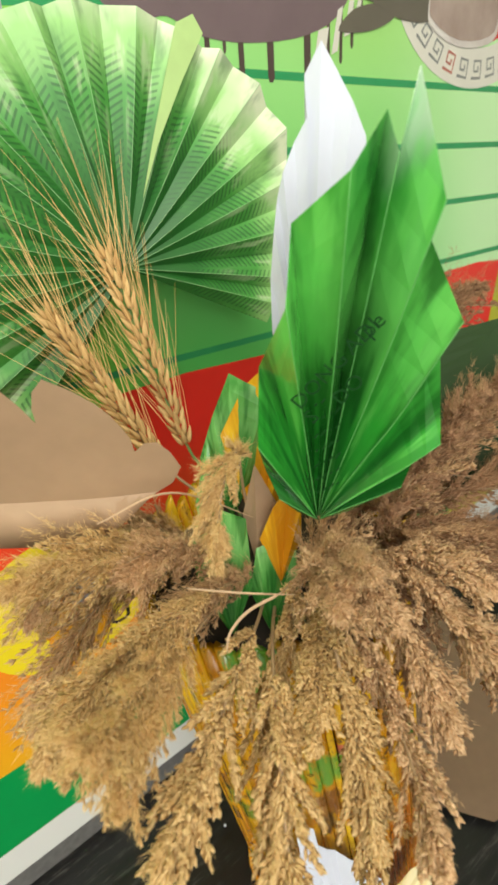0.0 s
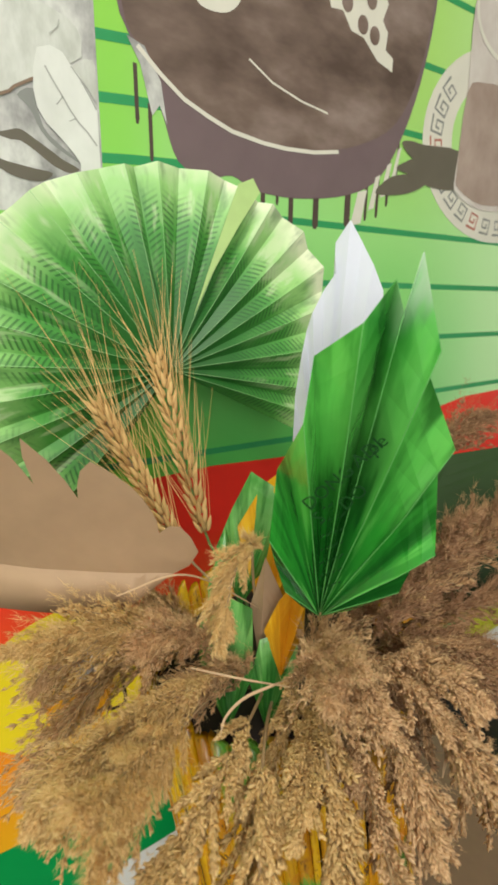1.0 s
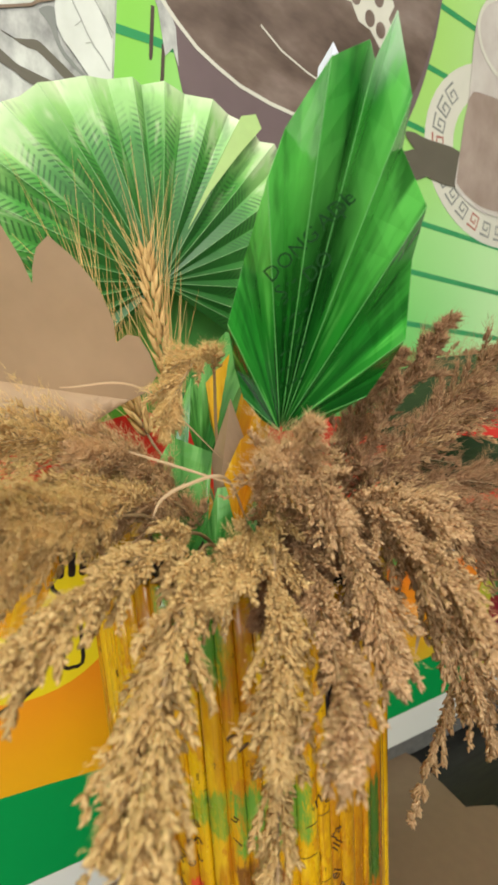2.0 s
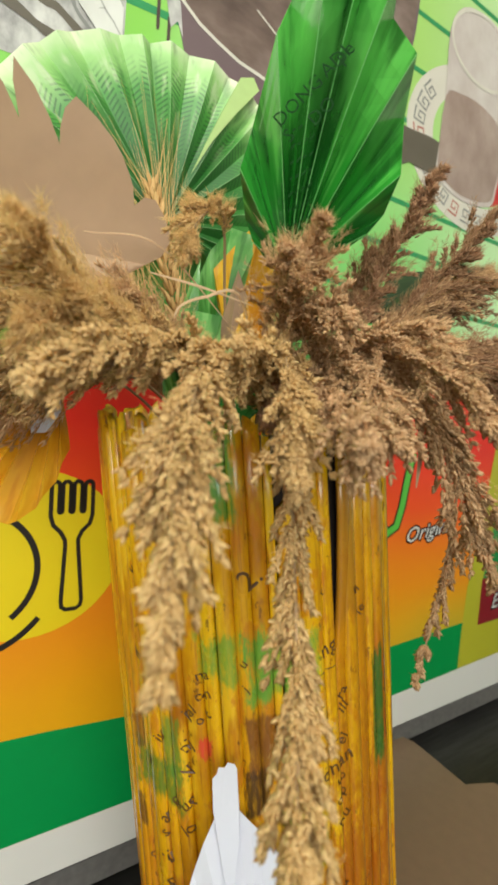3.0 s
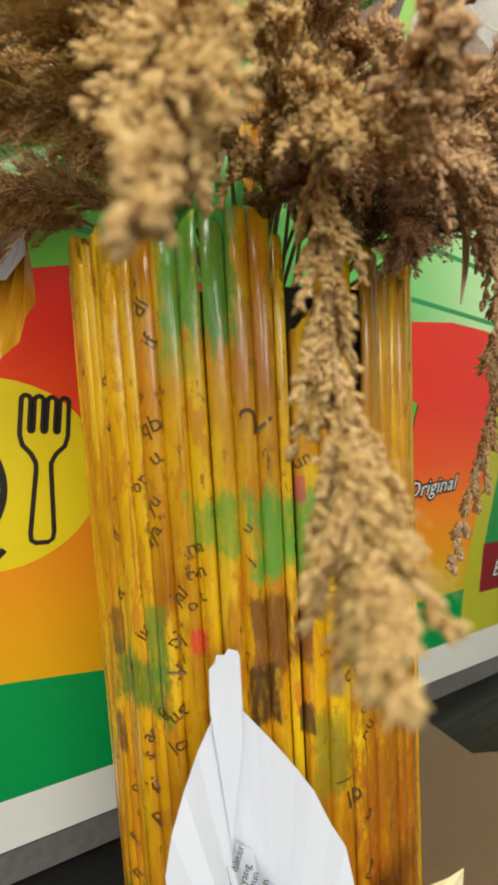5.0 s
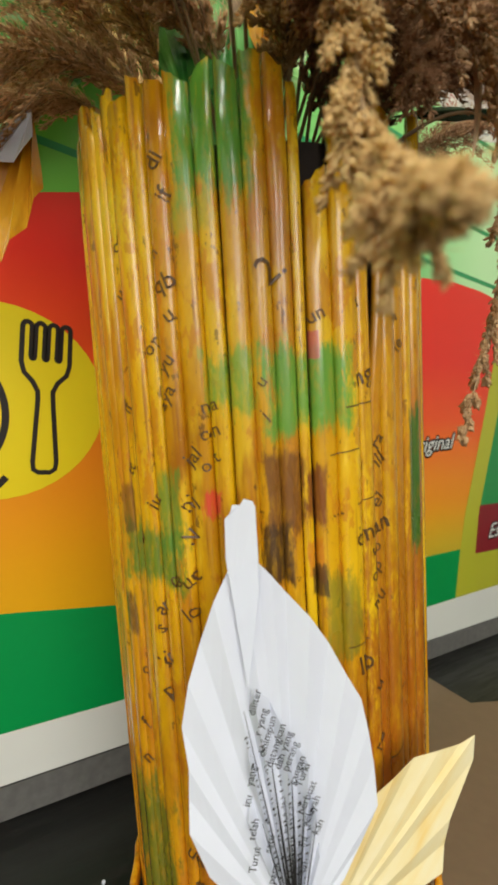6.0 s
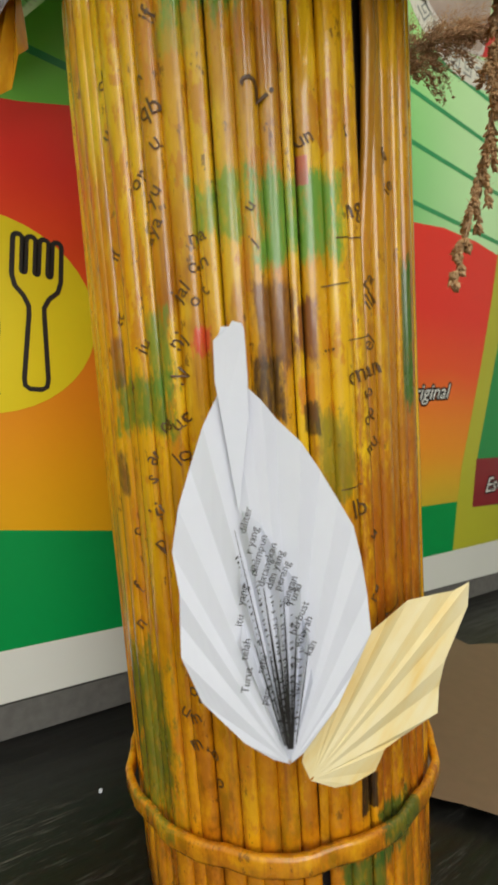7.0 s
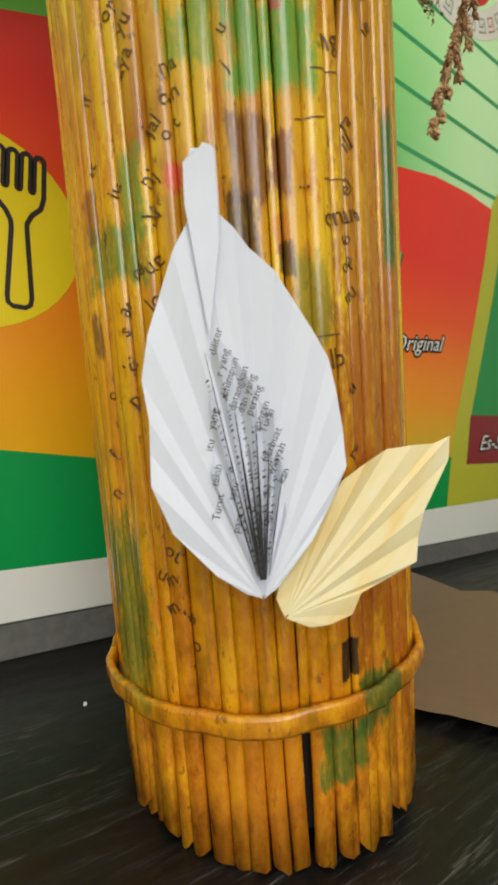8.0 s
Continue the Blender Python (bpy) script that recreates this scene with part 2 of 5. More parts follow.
def gradient_material():
    n = Nodes("printed_red_orange_yellow")
    z = n.axis(2)
    x = n.axis(0)
    side = n.math("MULTIPLY", n.span(x, -0.1, 0.5), 0.035)
    v = n.math("ADD", n.math("ADD", z, side), n.math("MULTIPLY", n.math("SUBTRACT", n.noise(4, 2), 0.5), 0.05))
    col = n.ramp(v, [(0.14, (0.74, 0.42, 0.008)), (0.25, (0.78, 0.36, 0.008)), (0.36, (0.80, 0.24, 0.012)), (0.46, (0.80, 0.085, 0.016)), (0.56, (0.76, 0.03, 0.018))])
    col = n.mix(n.math("MULTIPLY", n.span(x, 0.25, 0.6), n.span(z, 0.30, 0.15)), col, (0.50, 0.42, 0.03))
    return n.done(col, 0.33, spec=0.5)


def lime_material():
    n = Nodes("printed_green_with_glare")
    z = n.axis(2)
    x = n.axis(0)
    v = n.math("ADD", z, n.math("MULTIPLY", n.math("SUBTRACT", n.noise(3, 2), 0.5), 0.25))
    col = n.ramp(n.math("SUBTRACT", v, 0.5), [(0.05, (0.05, 0.40, 0.07)), (0.22, (0.16, 0.56, 0.13)), (0.40, (0.30, 0.66, 0.20)), (0.62, (0.36, 0.64, 0.14))])
    col = n.mix(n.span(x, -0.02, -0.10, 0, 0.6), col, (0.20, 0.58, 0.03))
    # paler print to the right, with the glare there painted into the colour
    col = n.mix(n.span(x, 0.28, 0.65, 0, 0.8), col, (0.62, 0.88, 0.50))
    return n.done(col, 0.35, spec=0.5)


def photo_material(name, stops, scale, stretch, rough=0.35):
    n = Nodes(name)
    a = n.noise(scale, 5, 0.6, stretch)
    b = n.noise(scale * 4, 4, 0.6, stretch)
    col = n.ramp(n.math("ADD", n.math("MULTIPLY", a, 0.8), n.math("MULTIPLY", b, 0.2)), stops)
    return n.done(col, rough)


def floor_material():
    n = Nodes("black_woodgrain_vinyl")
    g = n.noise(7, 5, 0.7, (1.2, 14, 1))
    f = n.noise(30, 5, 0.7, (1.5, 22, 1))
    patch = n.noise(3.5, 3)
    v = n.math("MULTIPLY", n.span(n.math("ADD", n.math("MULTIPLY", g, 0.5), n.math("MULTIPLY", f, 0.5)), 0.52, 0.70), n.span(patch, 0.42, 0.62))
    col = n.mix(v, (0.0045, 0.0045, 0.004), (0.13, 0.125, 0.11))
    n.bump(f, 0.25, 0.0006)
    return n.done(col, n.span(g, 0.3, 0.7, 0.3, 0.55))


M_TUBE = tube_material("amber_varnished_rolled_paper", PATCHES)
M_CORE = plain("dark_gap_core", (0.016, 0.009, 0.005), 0.8)
M_BLACK = plain("black_print_and_shade", (0.012, 0.011, 0.010), 0.45, 0.05)
M_TUBEINK = plain("brown_print", (0.10, 0.046, 0.010), 0.4, 0.1)
M_WHITE = paper("white_book_paper", (0.79, 0.82, 0.91), 0.02, 0.2)
M_CREAM = cream_material()
M_KRAFT = paper("brown_kraft_paper", (0.40, 0.265, 0.155), 0.13, 0.08)
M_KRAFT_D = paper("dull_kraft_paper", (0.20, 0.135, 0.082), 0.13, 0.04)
M_ORANGE = leaf_print_material("orange_printed_paper", (0.66, 0.27, 0.012), (0.84, 0.42, 0.014), (0.90, 0.52, 0.03), 0.12, (0.85, 0.55, 0.12))
M_GLEAF = leaf_print_material("glossy_green_printed_page", (0.005, 0.070, 0.008), (0.028, 0.30, 0.030), (0.14, 0.56, 0.10), 0.195)
M_SGREEN = leaf_print_material("light_green_printed_page", (0.02, 0.14, 0.02), (0.08, 0.34, 0.06), (0.2, 0.5, 0.14), 0.10, (0.5, 0.7, 0.35))
M_CREASE = paper("worn_green_fold", (0.12, 0.40, 0.10), 0.2, 0.05, 0.4, 0.4)
M_FANFOLD = paper("pale_fan_fold", (0.36, 0.62, 0.28), 0.2, 0.05, 0.5, 0.3)
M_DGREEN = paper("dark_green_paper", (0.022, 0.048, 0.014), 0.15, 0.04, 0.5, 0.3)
M_FAN = fan_material()
M_REED = reed_material("dry_reed_tan", (0.61, 0.375, 0.185), (0.95, 0.70, 0.41), 0.42)
M_REED_D = reed_material("dry_reed_brown", (0.40, 0.225, 0.12), (0.70, 0.45, 0.26), 0.42)
M_REED_Y = reed_material("dry_reed_straw", (0.70, 0.465, 0.19), (0.97, 0.75, 0.38), 0.42)
M_WHEAT = reed_material("ripe_wheat", (0.58, 0.32, 0.11), (0.85, 0.58, 0.26), 0.1)
n_grain = Nodes("wheat_grain")
M_GRAIN = n_grain.done(n_grain.mix(n_grain.random_piece(), (0.44, 0.25, 0.08), (0.76, 0.51, 0.21)), 0.8)
M_STEM = plain("dry_stem", (0.36, 0.24, 0.12), 0.6, 0.2, 90)
M_GSTEM = plain("green_stem", (0.16, 0.28, 0.08), 0.5, 0.2, 90)
M_FLOOR = floor_material()
M_WALL = plain("cream_wall_paint", (0.66, 0.64, 0.58), 0.6, 0.04, 20)
M_GREY = plain("grey_skirting", (0.14, 0.137, 0.127), 0.7, 0.45, 90)
M_CEIL = plain("white_ceiling_paint", (0.8, 0.8, 0.78), 0.7, 0.03, 20)
M_GRAD = gradient_material()
M_LIME = lime_material()
M_STRIPE = plain("printed_teal_line", (0.03, 0.30, 0.10), 0.35, 0.1)
M_BANDG = plain("printed_dark_green", (0.0, 0.28, 0.06), 0.45, 0.06, 8, 0.3)
M_BANDW = plain("printed_white", (0.70, 0.71, 0.66), 0.4, 0.03, 12)
M_YELLOW = plain("printed_yellow", (0.78, 0.63, 0.015), 0.33, 0.05, 8)
M_OLIVE = plain("printed_olive_yellow", (0.46, 0.46, 0.03), 0.33, 0.08, 6)
M_GREENP = plain("printed_green", (0.01, 0.26, 0.06), 0.33, 0.1, 8)
M_MAROON = plain("printed_dark_red", (0.24, 0.012, 0.02), 0.33, 0.1)
M_CUP = photo_material("printed_chocolate_brown", [(0.34, (0.085, 0.055, 0.043)), (0.5, (0.165, 0.115, 0.092)), (0.66, (0.27, 0.205, 0.175))], 4.5, (1, 1, 2.2))
M_CUPRIM = plain("printed_cup_side", (0.17, 0.12, 0.125), 0.35, 0.15, 30)
M_CUPDARK = plain("printed_dark_brown", (0.085, 0.058, 0.048), 0.35, 0.15, 30)
M_CREAMP = plain("printed_cream_white", (0.68, 0.66, 0.56), 0.35, 0.08, 30)
M_REDP = plain("printed_red", (0.55, 0.03, 0.025), 0.33, 0.1)
M_GLASS = photo_material("printed_drink_glass", [(0.3, (0.50, 0.43, 0.39)), (0.5, (0.60, 0.55, 0.50)), (0.7, (0.70, 0.67, 0.61))], 7, (1, 1, 0.8))
M_DRINK = photo_material("printed_drink", [(0.3, (0.28, 0.20, 0.16)), (0.55, (0.40, 0.31, 0.26)), (0.8, (0.52, 0.44, 0.38))], 9, (1, 1, 0.7))
M_LEAFP = photo_material("printed_grey_leaf", [(0.3, (0.12, 0.12, 0.115)), (0.48, (0.42, 0.42, 0.40)), (0.62, (0.64, 0.65, 0.60))], 12, (1.4, 1, 0.9))
M_PETAL = photo_material("printed_pale_petal", [(0.3, (0.44, 0.46, 0.40)), (0.55, (0.64, 0.66, 0.60)), (0.75, (0.74, 0.75, 0.66))], 14, (2.0, 1, 0.8))
M_SHADEL = plain("printed_dark_leaf", (0.13, 0.115, 0.085), 0.35, 0.2, 20)
M_LAMP = plain("white_lamp_housing", (0.75, 0.75, 0.75), 0.4, 0.02)

# ---------------------------------------------------------------- mesh helpers


def part(name, bm, material, parent=None, label="", smooth=False):
    """Links a bmesh as one mesh object under a thing or a part."""
    me = bpy.data.meshes.new(name)
    bm.to_mesh(me)
    bm.free()
    return part_mesh(name, me, material, parent, label, smooth)


def part_mesh(name, me, material, parent=None, label="", smooth=False):
    me.materials.append(material)
    if smooth:
        me.polygons.foreach_set("use_smooth", [True] * len(me.polygons))
    ob = new(name, me)
    if parent is not None:
        ob.parent = parent
    if label:
        tagged(ob, label)
    return ob


def thing(name, m, label, category, group="", kind=""):
    ob = new(name)
    ob.matrix_world = m
    ob.empty_display_size = 0.02
    return tagged(ob, label, category, group, kind)


def box_bm(x0, x1, y0, y1, z0, z1, bevel=0.0):
    bm = bmesh.new()
    bmesh.ops.create_cube(bm, size=1)
    for v in bm.verts:
        v.co = Vector(((x0 + x1) / 2 + v.co.x * (x1 - x0), (y0 + y1) / 2 + v.co.y * (y1 - y0), (z0 + z1) / 2 + v.co.z * (z1 - z0)))
    if bevel:
        bmesh.ops.bevel(bm, geom=bm.edges[:], offset=bevel, segments=2, affect="EDGES")
    return bm


def curve_points(ctrl, count):
    """Catmull-Rom points through the control points."""
    c = [Vector(p) for p in ctrl]
    c = [2 * c[0] - c[1]] + c + [2 * c[-1] - c[-2]]
    out = []
    for i in range(count):
        u = i / (count - 1) * (len(c) - 3)
        k = min(int(u), len(c) - 4)
        t = u - k
        a, b, d, e = c[k:k + 4]
        out.append(0.5 * (2 * b + (d - a) * t + (2 * a - 5 * b + 4 * d - e) * t * t + (3 * b - a - 3 * d + e) * t ** 3))
    return out


def sweep(bm, points, radii, sides=6):
    """A closed tube along the points."""
    rings = []
    side = None
    for i, p in enumerate(points):
        d = (points[min(i + 1, len(points) - 1)] - points[max(i - 1, 0)]).normalized()
        if side is None:
            side = d.orthogonal().normalized()
        side = (side - d * side.dot(d)).normalized()
        up = d.cross(side)
        r = radii[i] if hasattr(radii, "__len__") else radii
        rings.append([bm.verts.new(p + r * (math.cos(2 * math.pi * k / sides) * side + math.sin(2 * math.pi * k / sides) * up)) for k in range(sides)])
    for a, b in zip(rings, rings[1:]):
        for k in range(sides):
            bm.faces.new((a[k], a[(k + 1) % sides], b[(k + 1) % sides], b[k]))
    bm.faces.new(rings[0][::-1])
    bm.faces.new(rings[-1])


def word_mesh(text, size, depth=0.0002, shear=0.0):
    data = bpy.data.curves.new("word", "FONT")
    data.body, data.size, data.extrude, data.shear = text, size, depth, shear
    data.align_x = "CENTER"
    data.resolution_u = 2
    ob = bpy.data.objects.new("word", data)
    scene.collection.objects.link(ob)
    me = bpy.data.meshes.new_from_object(ob.evaluated_get(bpy.context.evaluated_depsgraph_get()))
    bpy.data.objects.remove(ob)
    bpy.data.curves.remove(data)
    return me


# ---------------------------------------------------------------- the room
WALL_Y = 0.258
FLOOR = -0.006


def structure(name, bm, mat, label, category):
    return tagged(part(name, bm, mat), label, category, "", "structure")


structure("floor", box_bm(-2.6, 2.6, -2.5, WALL_Y + 0.1, FLOOR - 0.05, FLOOR), M_FLOOR, "black vinyl floor with a worn wood grain", "floor")
structure("wall_back", box_bm(-2.6, 2.6, WALL_Y, WALL_Y + 0.12, FLOOR, CEIL), M_WALL, "cream painted wall behind the printed banner", "wall")
for i, (x0, x1, z0, z1) in enumerate([(-2.6, -2.55, FLOOR, CEIL), (-0.25, 2.6, FLOOR, CEIL), (-2.55, -0.25, FLOOR, 0.45), (-2.55, -0.25, 2.25, CEIL)]):
    structure("wall_front_%d" % (i + 1), box_bm(x0, x1, -2.52, -2.4, z0, z1), M_WALL, "plain cream wall round the added window", "wall")
# unseen window, added to hold the front fill light
window = tagged(new("fill_window_1"), "unseen wide window with a white frame, added for front light", "window", "", "structure")
for x0, x1, z0, z1 in [(-2.55, -0.25, 0.45, 0.5), (-2.55, -0.25, 2.2, 2.25), (-2.55, -2.5, 0.5, 2.2), (-0.3, -0.25, 0.5, 2.2), (-1.43, -1.37, 0.5, 2.2)]:
    part("window_frame", box_bm(x0, x1, -2.49, -2.43, z0, z1, 0.004), M_CEIL, window)
structure("wall_west", box_bm(-2.72, -2.6, -2.52, WALL_Y, FLOOR, CEIL), M_WALL, "plain cream wall at the room's end", "wall")
structure("wall_east", box_bm(2.6, 2.72, -2.52, WALL_Y, FLOOR, CEIL), M_WALL, "plain cream wall at the room's far end", "wall")
structure("ceiling", box_bm(-2.72, 2.72, -2.52, WALL_Y + 0.12, CEIL, CEIL + 0.08), M_CEIL, "white painted ceiling with strip lamps", "ceiling")
structure("baseboard", box_bm(-2.59, 2.59, WALL_Y - 0.012, WALL_Y - 0.0005, FLOOR, 0.033, 0.002), M_GREY, "low dusty grey skirting along the wall", "baseboard")

for i, (lx, ly) in enumerate(LAMPS):
    lamp = thing("ceiling_lamp", pose(lx, ly, CEIL - 0.001), "white metal strip lamp fixed to the ceiling", "lamp", "ceiling strip lamps")
    part("housing", box_bm(-0.62, 0.62, -0.16, 0.16, -0.06, 0, 0.008), M_LAMP, lamp)

# ---------------------------------------------------------------- the printed banner
banner = thing("wall_banner", pose(0, 0, 0), "glossy printed vinyl food banner covering the wall", "banner")
FACE = WALL_Y - 0.0125


def flat(name, outline, mat, layer, label="", parent=None, smooth_steps=0):
    """A printed shape lying on the banner: outline in x, z."""
    pts = [Vector((x, 0, z)) for x, z in outline]
    if smooth_steps:
        n = len(pts)
        out = []
        for i in range(n):
            a, b, c, d = pts[i - 1], pts[i], pts[(i + 1) % n], pts[(i + 2) % n]
            for s in range(smooth_steps):
                t = s / smooth_steps
                out.append(0.5 * (2 * b + (c - a) * t + (2 * a - 5 * b + 4 * c - d) * t * t + (3 * b - a - 3 * c + d) * t ** 3))
        pts = out
    bm = bmesh.new()
    y = FACE - 0.00025 * layer
    f = bm.faces.new([bm.verts.new((p.x, y, p.z)) for p in pts])
    f.normal_update()
    bmesh.ops.triangulate(bm, faces=[f])
    bmesh.ops.recalc_face_normals(bm, faces=bm.faces[:])
    if sum(f.normal.y for f in bm.faces) > 0:
        bmesh.ops.reverse_faces(bm, faces=bm.faces[:])
    return part(name, bm, mat, parent or banner, label)


def ribbon(name, line, width, mat, layer, closed=False, label="", parent=None):
    """A printed stroke of even width along a line in x, z."""
    pts = [Vector((x, z)) for x, z in line]
    bm = bmesh.new()
    y = FACE - 0.00025 * layer
    n = len(pts)
    pairs = []
    for i, p in enumerate(pts):
        a = pts[(i - 1) % n] if closed or i else p
        b = pts[(i + 1) % n] if closed or i < n - 1 else p
        d = (b - a).normalized()
        o = Vector((-d.y, d.x)) * width / 2
        pairs.append((bm.verts.new((p.x + o.x, y, p.y + o.y)), bm.verts.new((p.x - o.x, y, p.y - o.y))))
    for i in range(n if closed else n - 1):
        (a, b), (c, d) = pairs[i], pairs[(i + 1) % n]
        bm.faces.new((a, c, d, b))
    bmesh.ops.recalc_face_normals(bm, faces=bm.faces[:])
    if sum(f.normal.y for f in bm.faces) > 0:
        bmesh.ops.reverse_faces(bm, faces=bm.faces[:])
    return part(name, bm, mat, parent or banner, label)


def ellipse(cx, cz, rx, rz, a0=0, a1=360, count=40):
    return [(cx + rx * math.cos(radians(a0 + (a1 - a0) * i / count)), cz + rz * math.sin(radians(a0 + (a1 - a0) * i / count))) for i in range(count + (a1 - a0 < 360))]


part("sheet", box_bm(-2.2, 2.2, FACE, WALL_Y - 0.0005, 0.034, 1.9), M_LIME, banner, "light green printed vinyl sheet")
flat("red_field", [(-2.2, 0.15), (0.66, 0.15), (0.70, 0.56), (0.71, 0.655), (0.60, 0.664), (0.5, 0.662), (0.37, 0.642), (0.25, 0.628), (0.12, 0.62), (0.0, 0.628), (-0.08, 0.627), (-0.16, 0.602), (-0.3, 0.57), (-0.6, 0.52), (-2.2, 0.5)], M_GRAD, 1, "red printed field fading to orange and yellow")
flat("green_band", [(-2.2, 0.06), (0.612, 0.06), (0.612, 0.192), (0.4, 0.186), (0.1, 0.188), (-0.05, 0.196), (-0.16, 0.206), (-0.3, 0.214), (-2.2, 0.24)], M_BANDG, 2, "dark green printed band")
flat("white_band", [(-2.2, 0.034), (2.2, 0.034), (2.2, 0.108), (0.8, 0.104), (0.3, 0.092), (-0.05, 0.087), (-2.2, 0.092)], M_BANDW, 4, "off-white printed foot strip")
flat("green_panel", [(0.61, 0.1), (2.2, 0.1), (2.2, 0.78), (0.74, 0.70), (0.712, 0.56), (0.69, 0.42), (0.66, 0.27)], M_GREENP, 2, "green printed panel")
flat("yellow_border", [(0.61, 0.10), (0.665, 0.10), (0.668, 0.28), (0.690, 0.40), (0.708, 0.50), (0.722, 0.61), (0.745, 0.71), (0.70, 0.70), (0.678, 0.665), (0.668, 0.56), (0.652, 0.45), (0.634, 0.35), (0.616, 0.26), (0.611, 0.18)], M_OLIVE, 3, "yellow curved printed border")
flat("yellow_foot", [(0.664, 0.10), (2.2, 0.10), (2.2, 0.18), (0.664, 0.178)], M_OLIVE, 3.5)
flat("name_box", [(0.664, 0.178), (0.95, 0.182), (0.95, 0.28), (0.664, 0.272)], M_MAROON, 4, "dark red printed name box")
for k, z in enumerate((0.662, 0.676, 0.765, 0.843, 0.915, 1.035, 1.112, 1.190, 1.27)):
    x0, x1 = ((-1.6, 0.36) if k == 0 else (0.36, 1.8) if k == 1 else (-0.02, 1.8))
    line = [(x0 + (x1 - x0) * i / 30, z + 0.004 * math.sin(3 * i / 30 + k) - 0.02 * max(0, (i / 30) * (x1 - x0) - 0.7)) for i in range(31)]
    ribbon("printed_line", line, 0.0075, M_STRIPE, 1)
for z in (0.946, 0.995, 1.043, 1.093, 1.14):
    ribbon("printed_line", [(-0.13, z), (-0.08, z + 0.004), (-0.02, z + 0.007)], 0.0085, M_STRIPE, 1)

# fork and plate sign
disc = flat("yellow_disc", ellipse(-0.186, 0.407, 0.104, 0.091), M_YELLOW, 2, "yellow printed disc")
fork = [(-0.163, 0.447)]
TINE, GAP = 0.0084, 0.0034
x = -0.163
for k in range(4):
    for a in range(0, 181, 30):
        fork.append((x + TINE / 2 - TINE / 2 * math.cos(radians(a)), 0.480 + TINE / 2 * math.sin(radians(a))))
    x += TINE
    if k < 3:
        for a in range(0, 181, 45):
            fork.append((x + GAP / 2 - GAP / 2 * math.cos(radians(a)), 0.452 - GAP / 2 * math.sin(radians(a))))
        x += GAP
fork += [(-0.1185, 0.447), (-0.1210, 0.437), (-0.1290, 0.429), (-0.1330, 0.420), (-0.1325, 0.412), (-0.1265, 0.352), (-0.1275, 0.345), (-0.1320, 0.342), (-0.1430, 0.342), (-0.1475, 0.345), (-0.1485, 0.352), (-0.1465, 0.412), (-0.1470, 0.420), (-0.1520, 0.429), (-0.1600, 0.437)]
ribbon("fork_sign", fork, 0.0046, M_BLACK, 3, True, "black outlined fork sign", disc)
ribbon("plate_arc", ellipse(-0.242, 0.392, 0.068, 0.066, -50, 55, 24), 0.0065, M_BLACK, 3, label="black plate outline")
ribbon("plate_arc", ellipse(-0.242, 0.392, 0.090, 0.088, -75, -38, 12), 0.0065, M_BLACK, 3, label="black plate outline")


def banner_word(text, x, z, size, mat, layer, tilt=0.0, shear=0.2, outline=None, wide=1.0):
    for m, k, o in (((outline, 0, 0.0034),) if outline else ()) + ((mat, 1, 0.0),):
        offs = [(o * math.cos(a), o * math.sin(a)) for a in np.linspace(0, 2 * math.pi, 8, endpoint=False)] if o else [(0, 0)]
        bm = bmesh.new()
        me = word_mesh(text, size, 0.0001, shear)
        for ox, oz in offs:
            b2 = bmesh.new()
            b2.from_mesh(me)
            b2.transform(pose(x + ox, FACE - 0.00025 * (layer + k) - 0.0001, z + oz, 90, -tilt, 0) @ Matrix.Diagonal((wide, 1, 1, 1)))
            tmp = bpy.data.meshes.new("word")
            b2.to_mesh(tmp)
            b2.free()
            bm.from_mesh(tmp)
            bpy.data.meshes.remove(tmp)
        bpy.data.meshes.remove(me)
        part("lettering" if k else "lettering_outline", bm, m, banner, "script lettering")


banner_word("Original", 0.485, 0.373, 0.037, M_BANDW, 4, 6, 0.35, M_BLACK, 1.15)
banner_word("Es-S", 0.742, 0.207, 0.042, M_BANDW, 6, 3, 0.35, M_BLACK, 1.1)
ribbon("green_swoosh", [(0.345, 0.40), (0.372, 0.388), (0.392, 0.398), (0.402, 0.43), (0.410, 0.48), (0.419, 0.522)], 0.021, M_BLACK, 3, label="green brush stroke with a dark edge")
ribbon("green_swoosh", [(0.345, 0.40), (0.372, 0.388), (0.392, 0.398), (0.402, 0.43), (0.410, 0.48), (0.419, 0.522)], 0.014, plain("printed_swoosh_green", (0.10, 0.5, 0.06), 0.35), 4, label="green brush stroke")

M_KEY = plain("printed_key_pattern", (0.24, 0.25, 0.23), 0.35)
# grey leaf picture
M_KEYL = plain("printed_thin_grey", (0.40, 0.41, 0.37), 0.35)
M_PETALW = photo_material("printed_white_petal", [(0.3, (0.56, 0.58, 0.52)), (0.6, (0.72, 0.74, 0.68))], 9, (1.0, 1, 0.6))
leaf_photo = flat("leaf_photo", [(-0.9, 0.86), (-0.112, 0.90), (-0.106, 1.45), (-0.9, 1.45)], M_LEAFP, 1.6, "grey and white printed plant picture")
flat("printed_shade", [(-0.209, 0.956), (-0.195, 0.956), (-0.181, 0.96), (-0.169, 0.954), (-0.155, 0.946), (-0.147, 0.941), (-0.133, 0.935), (-0.142, 0.931), (-0.155, 0.935), (-0.167, 0.943), (-0.181, 0.951), (-0.195, 0.952), (-0.24, 0.97), (-0.24, 0.975)], M_SHADEL, 2, "dark printed leaf", leaf_photo, 3)
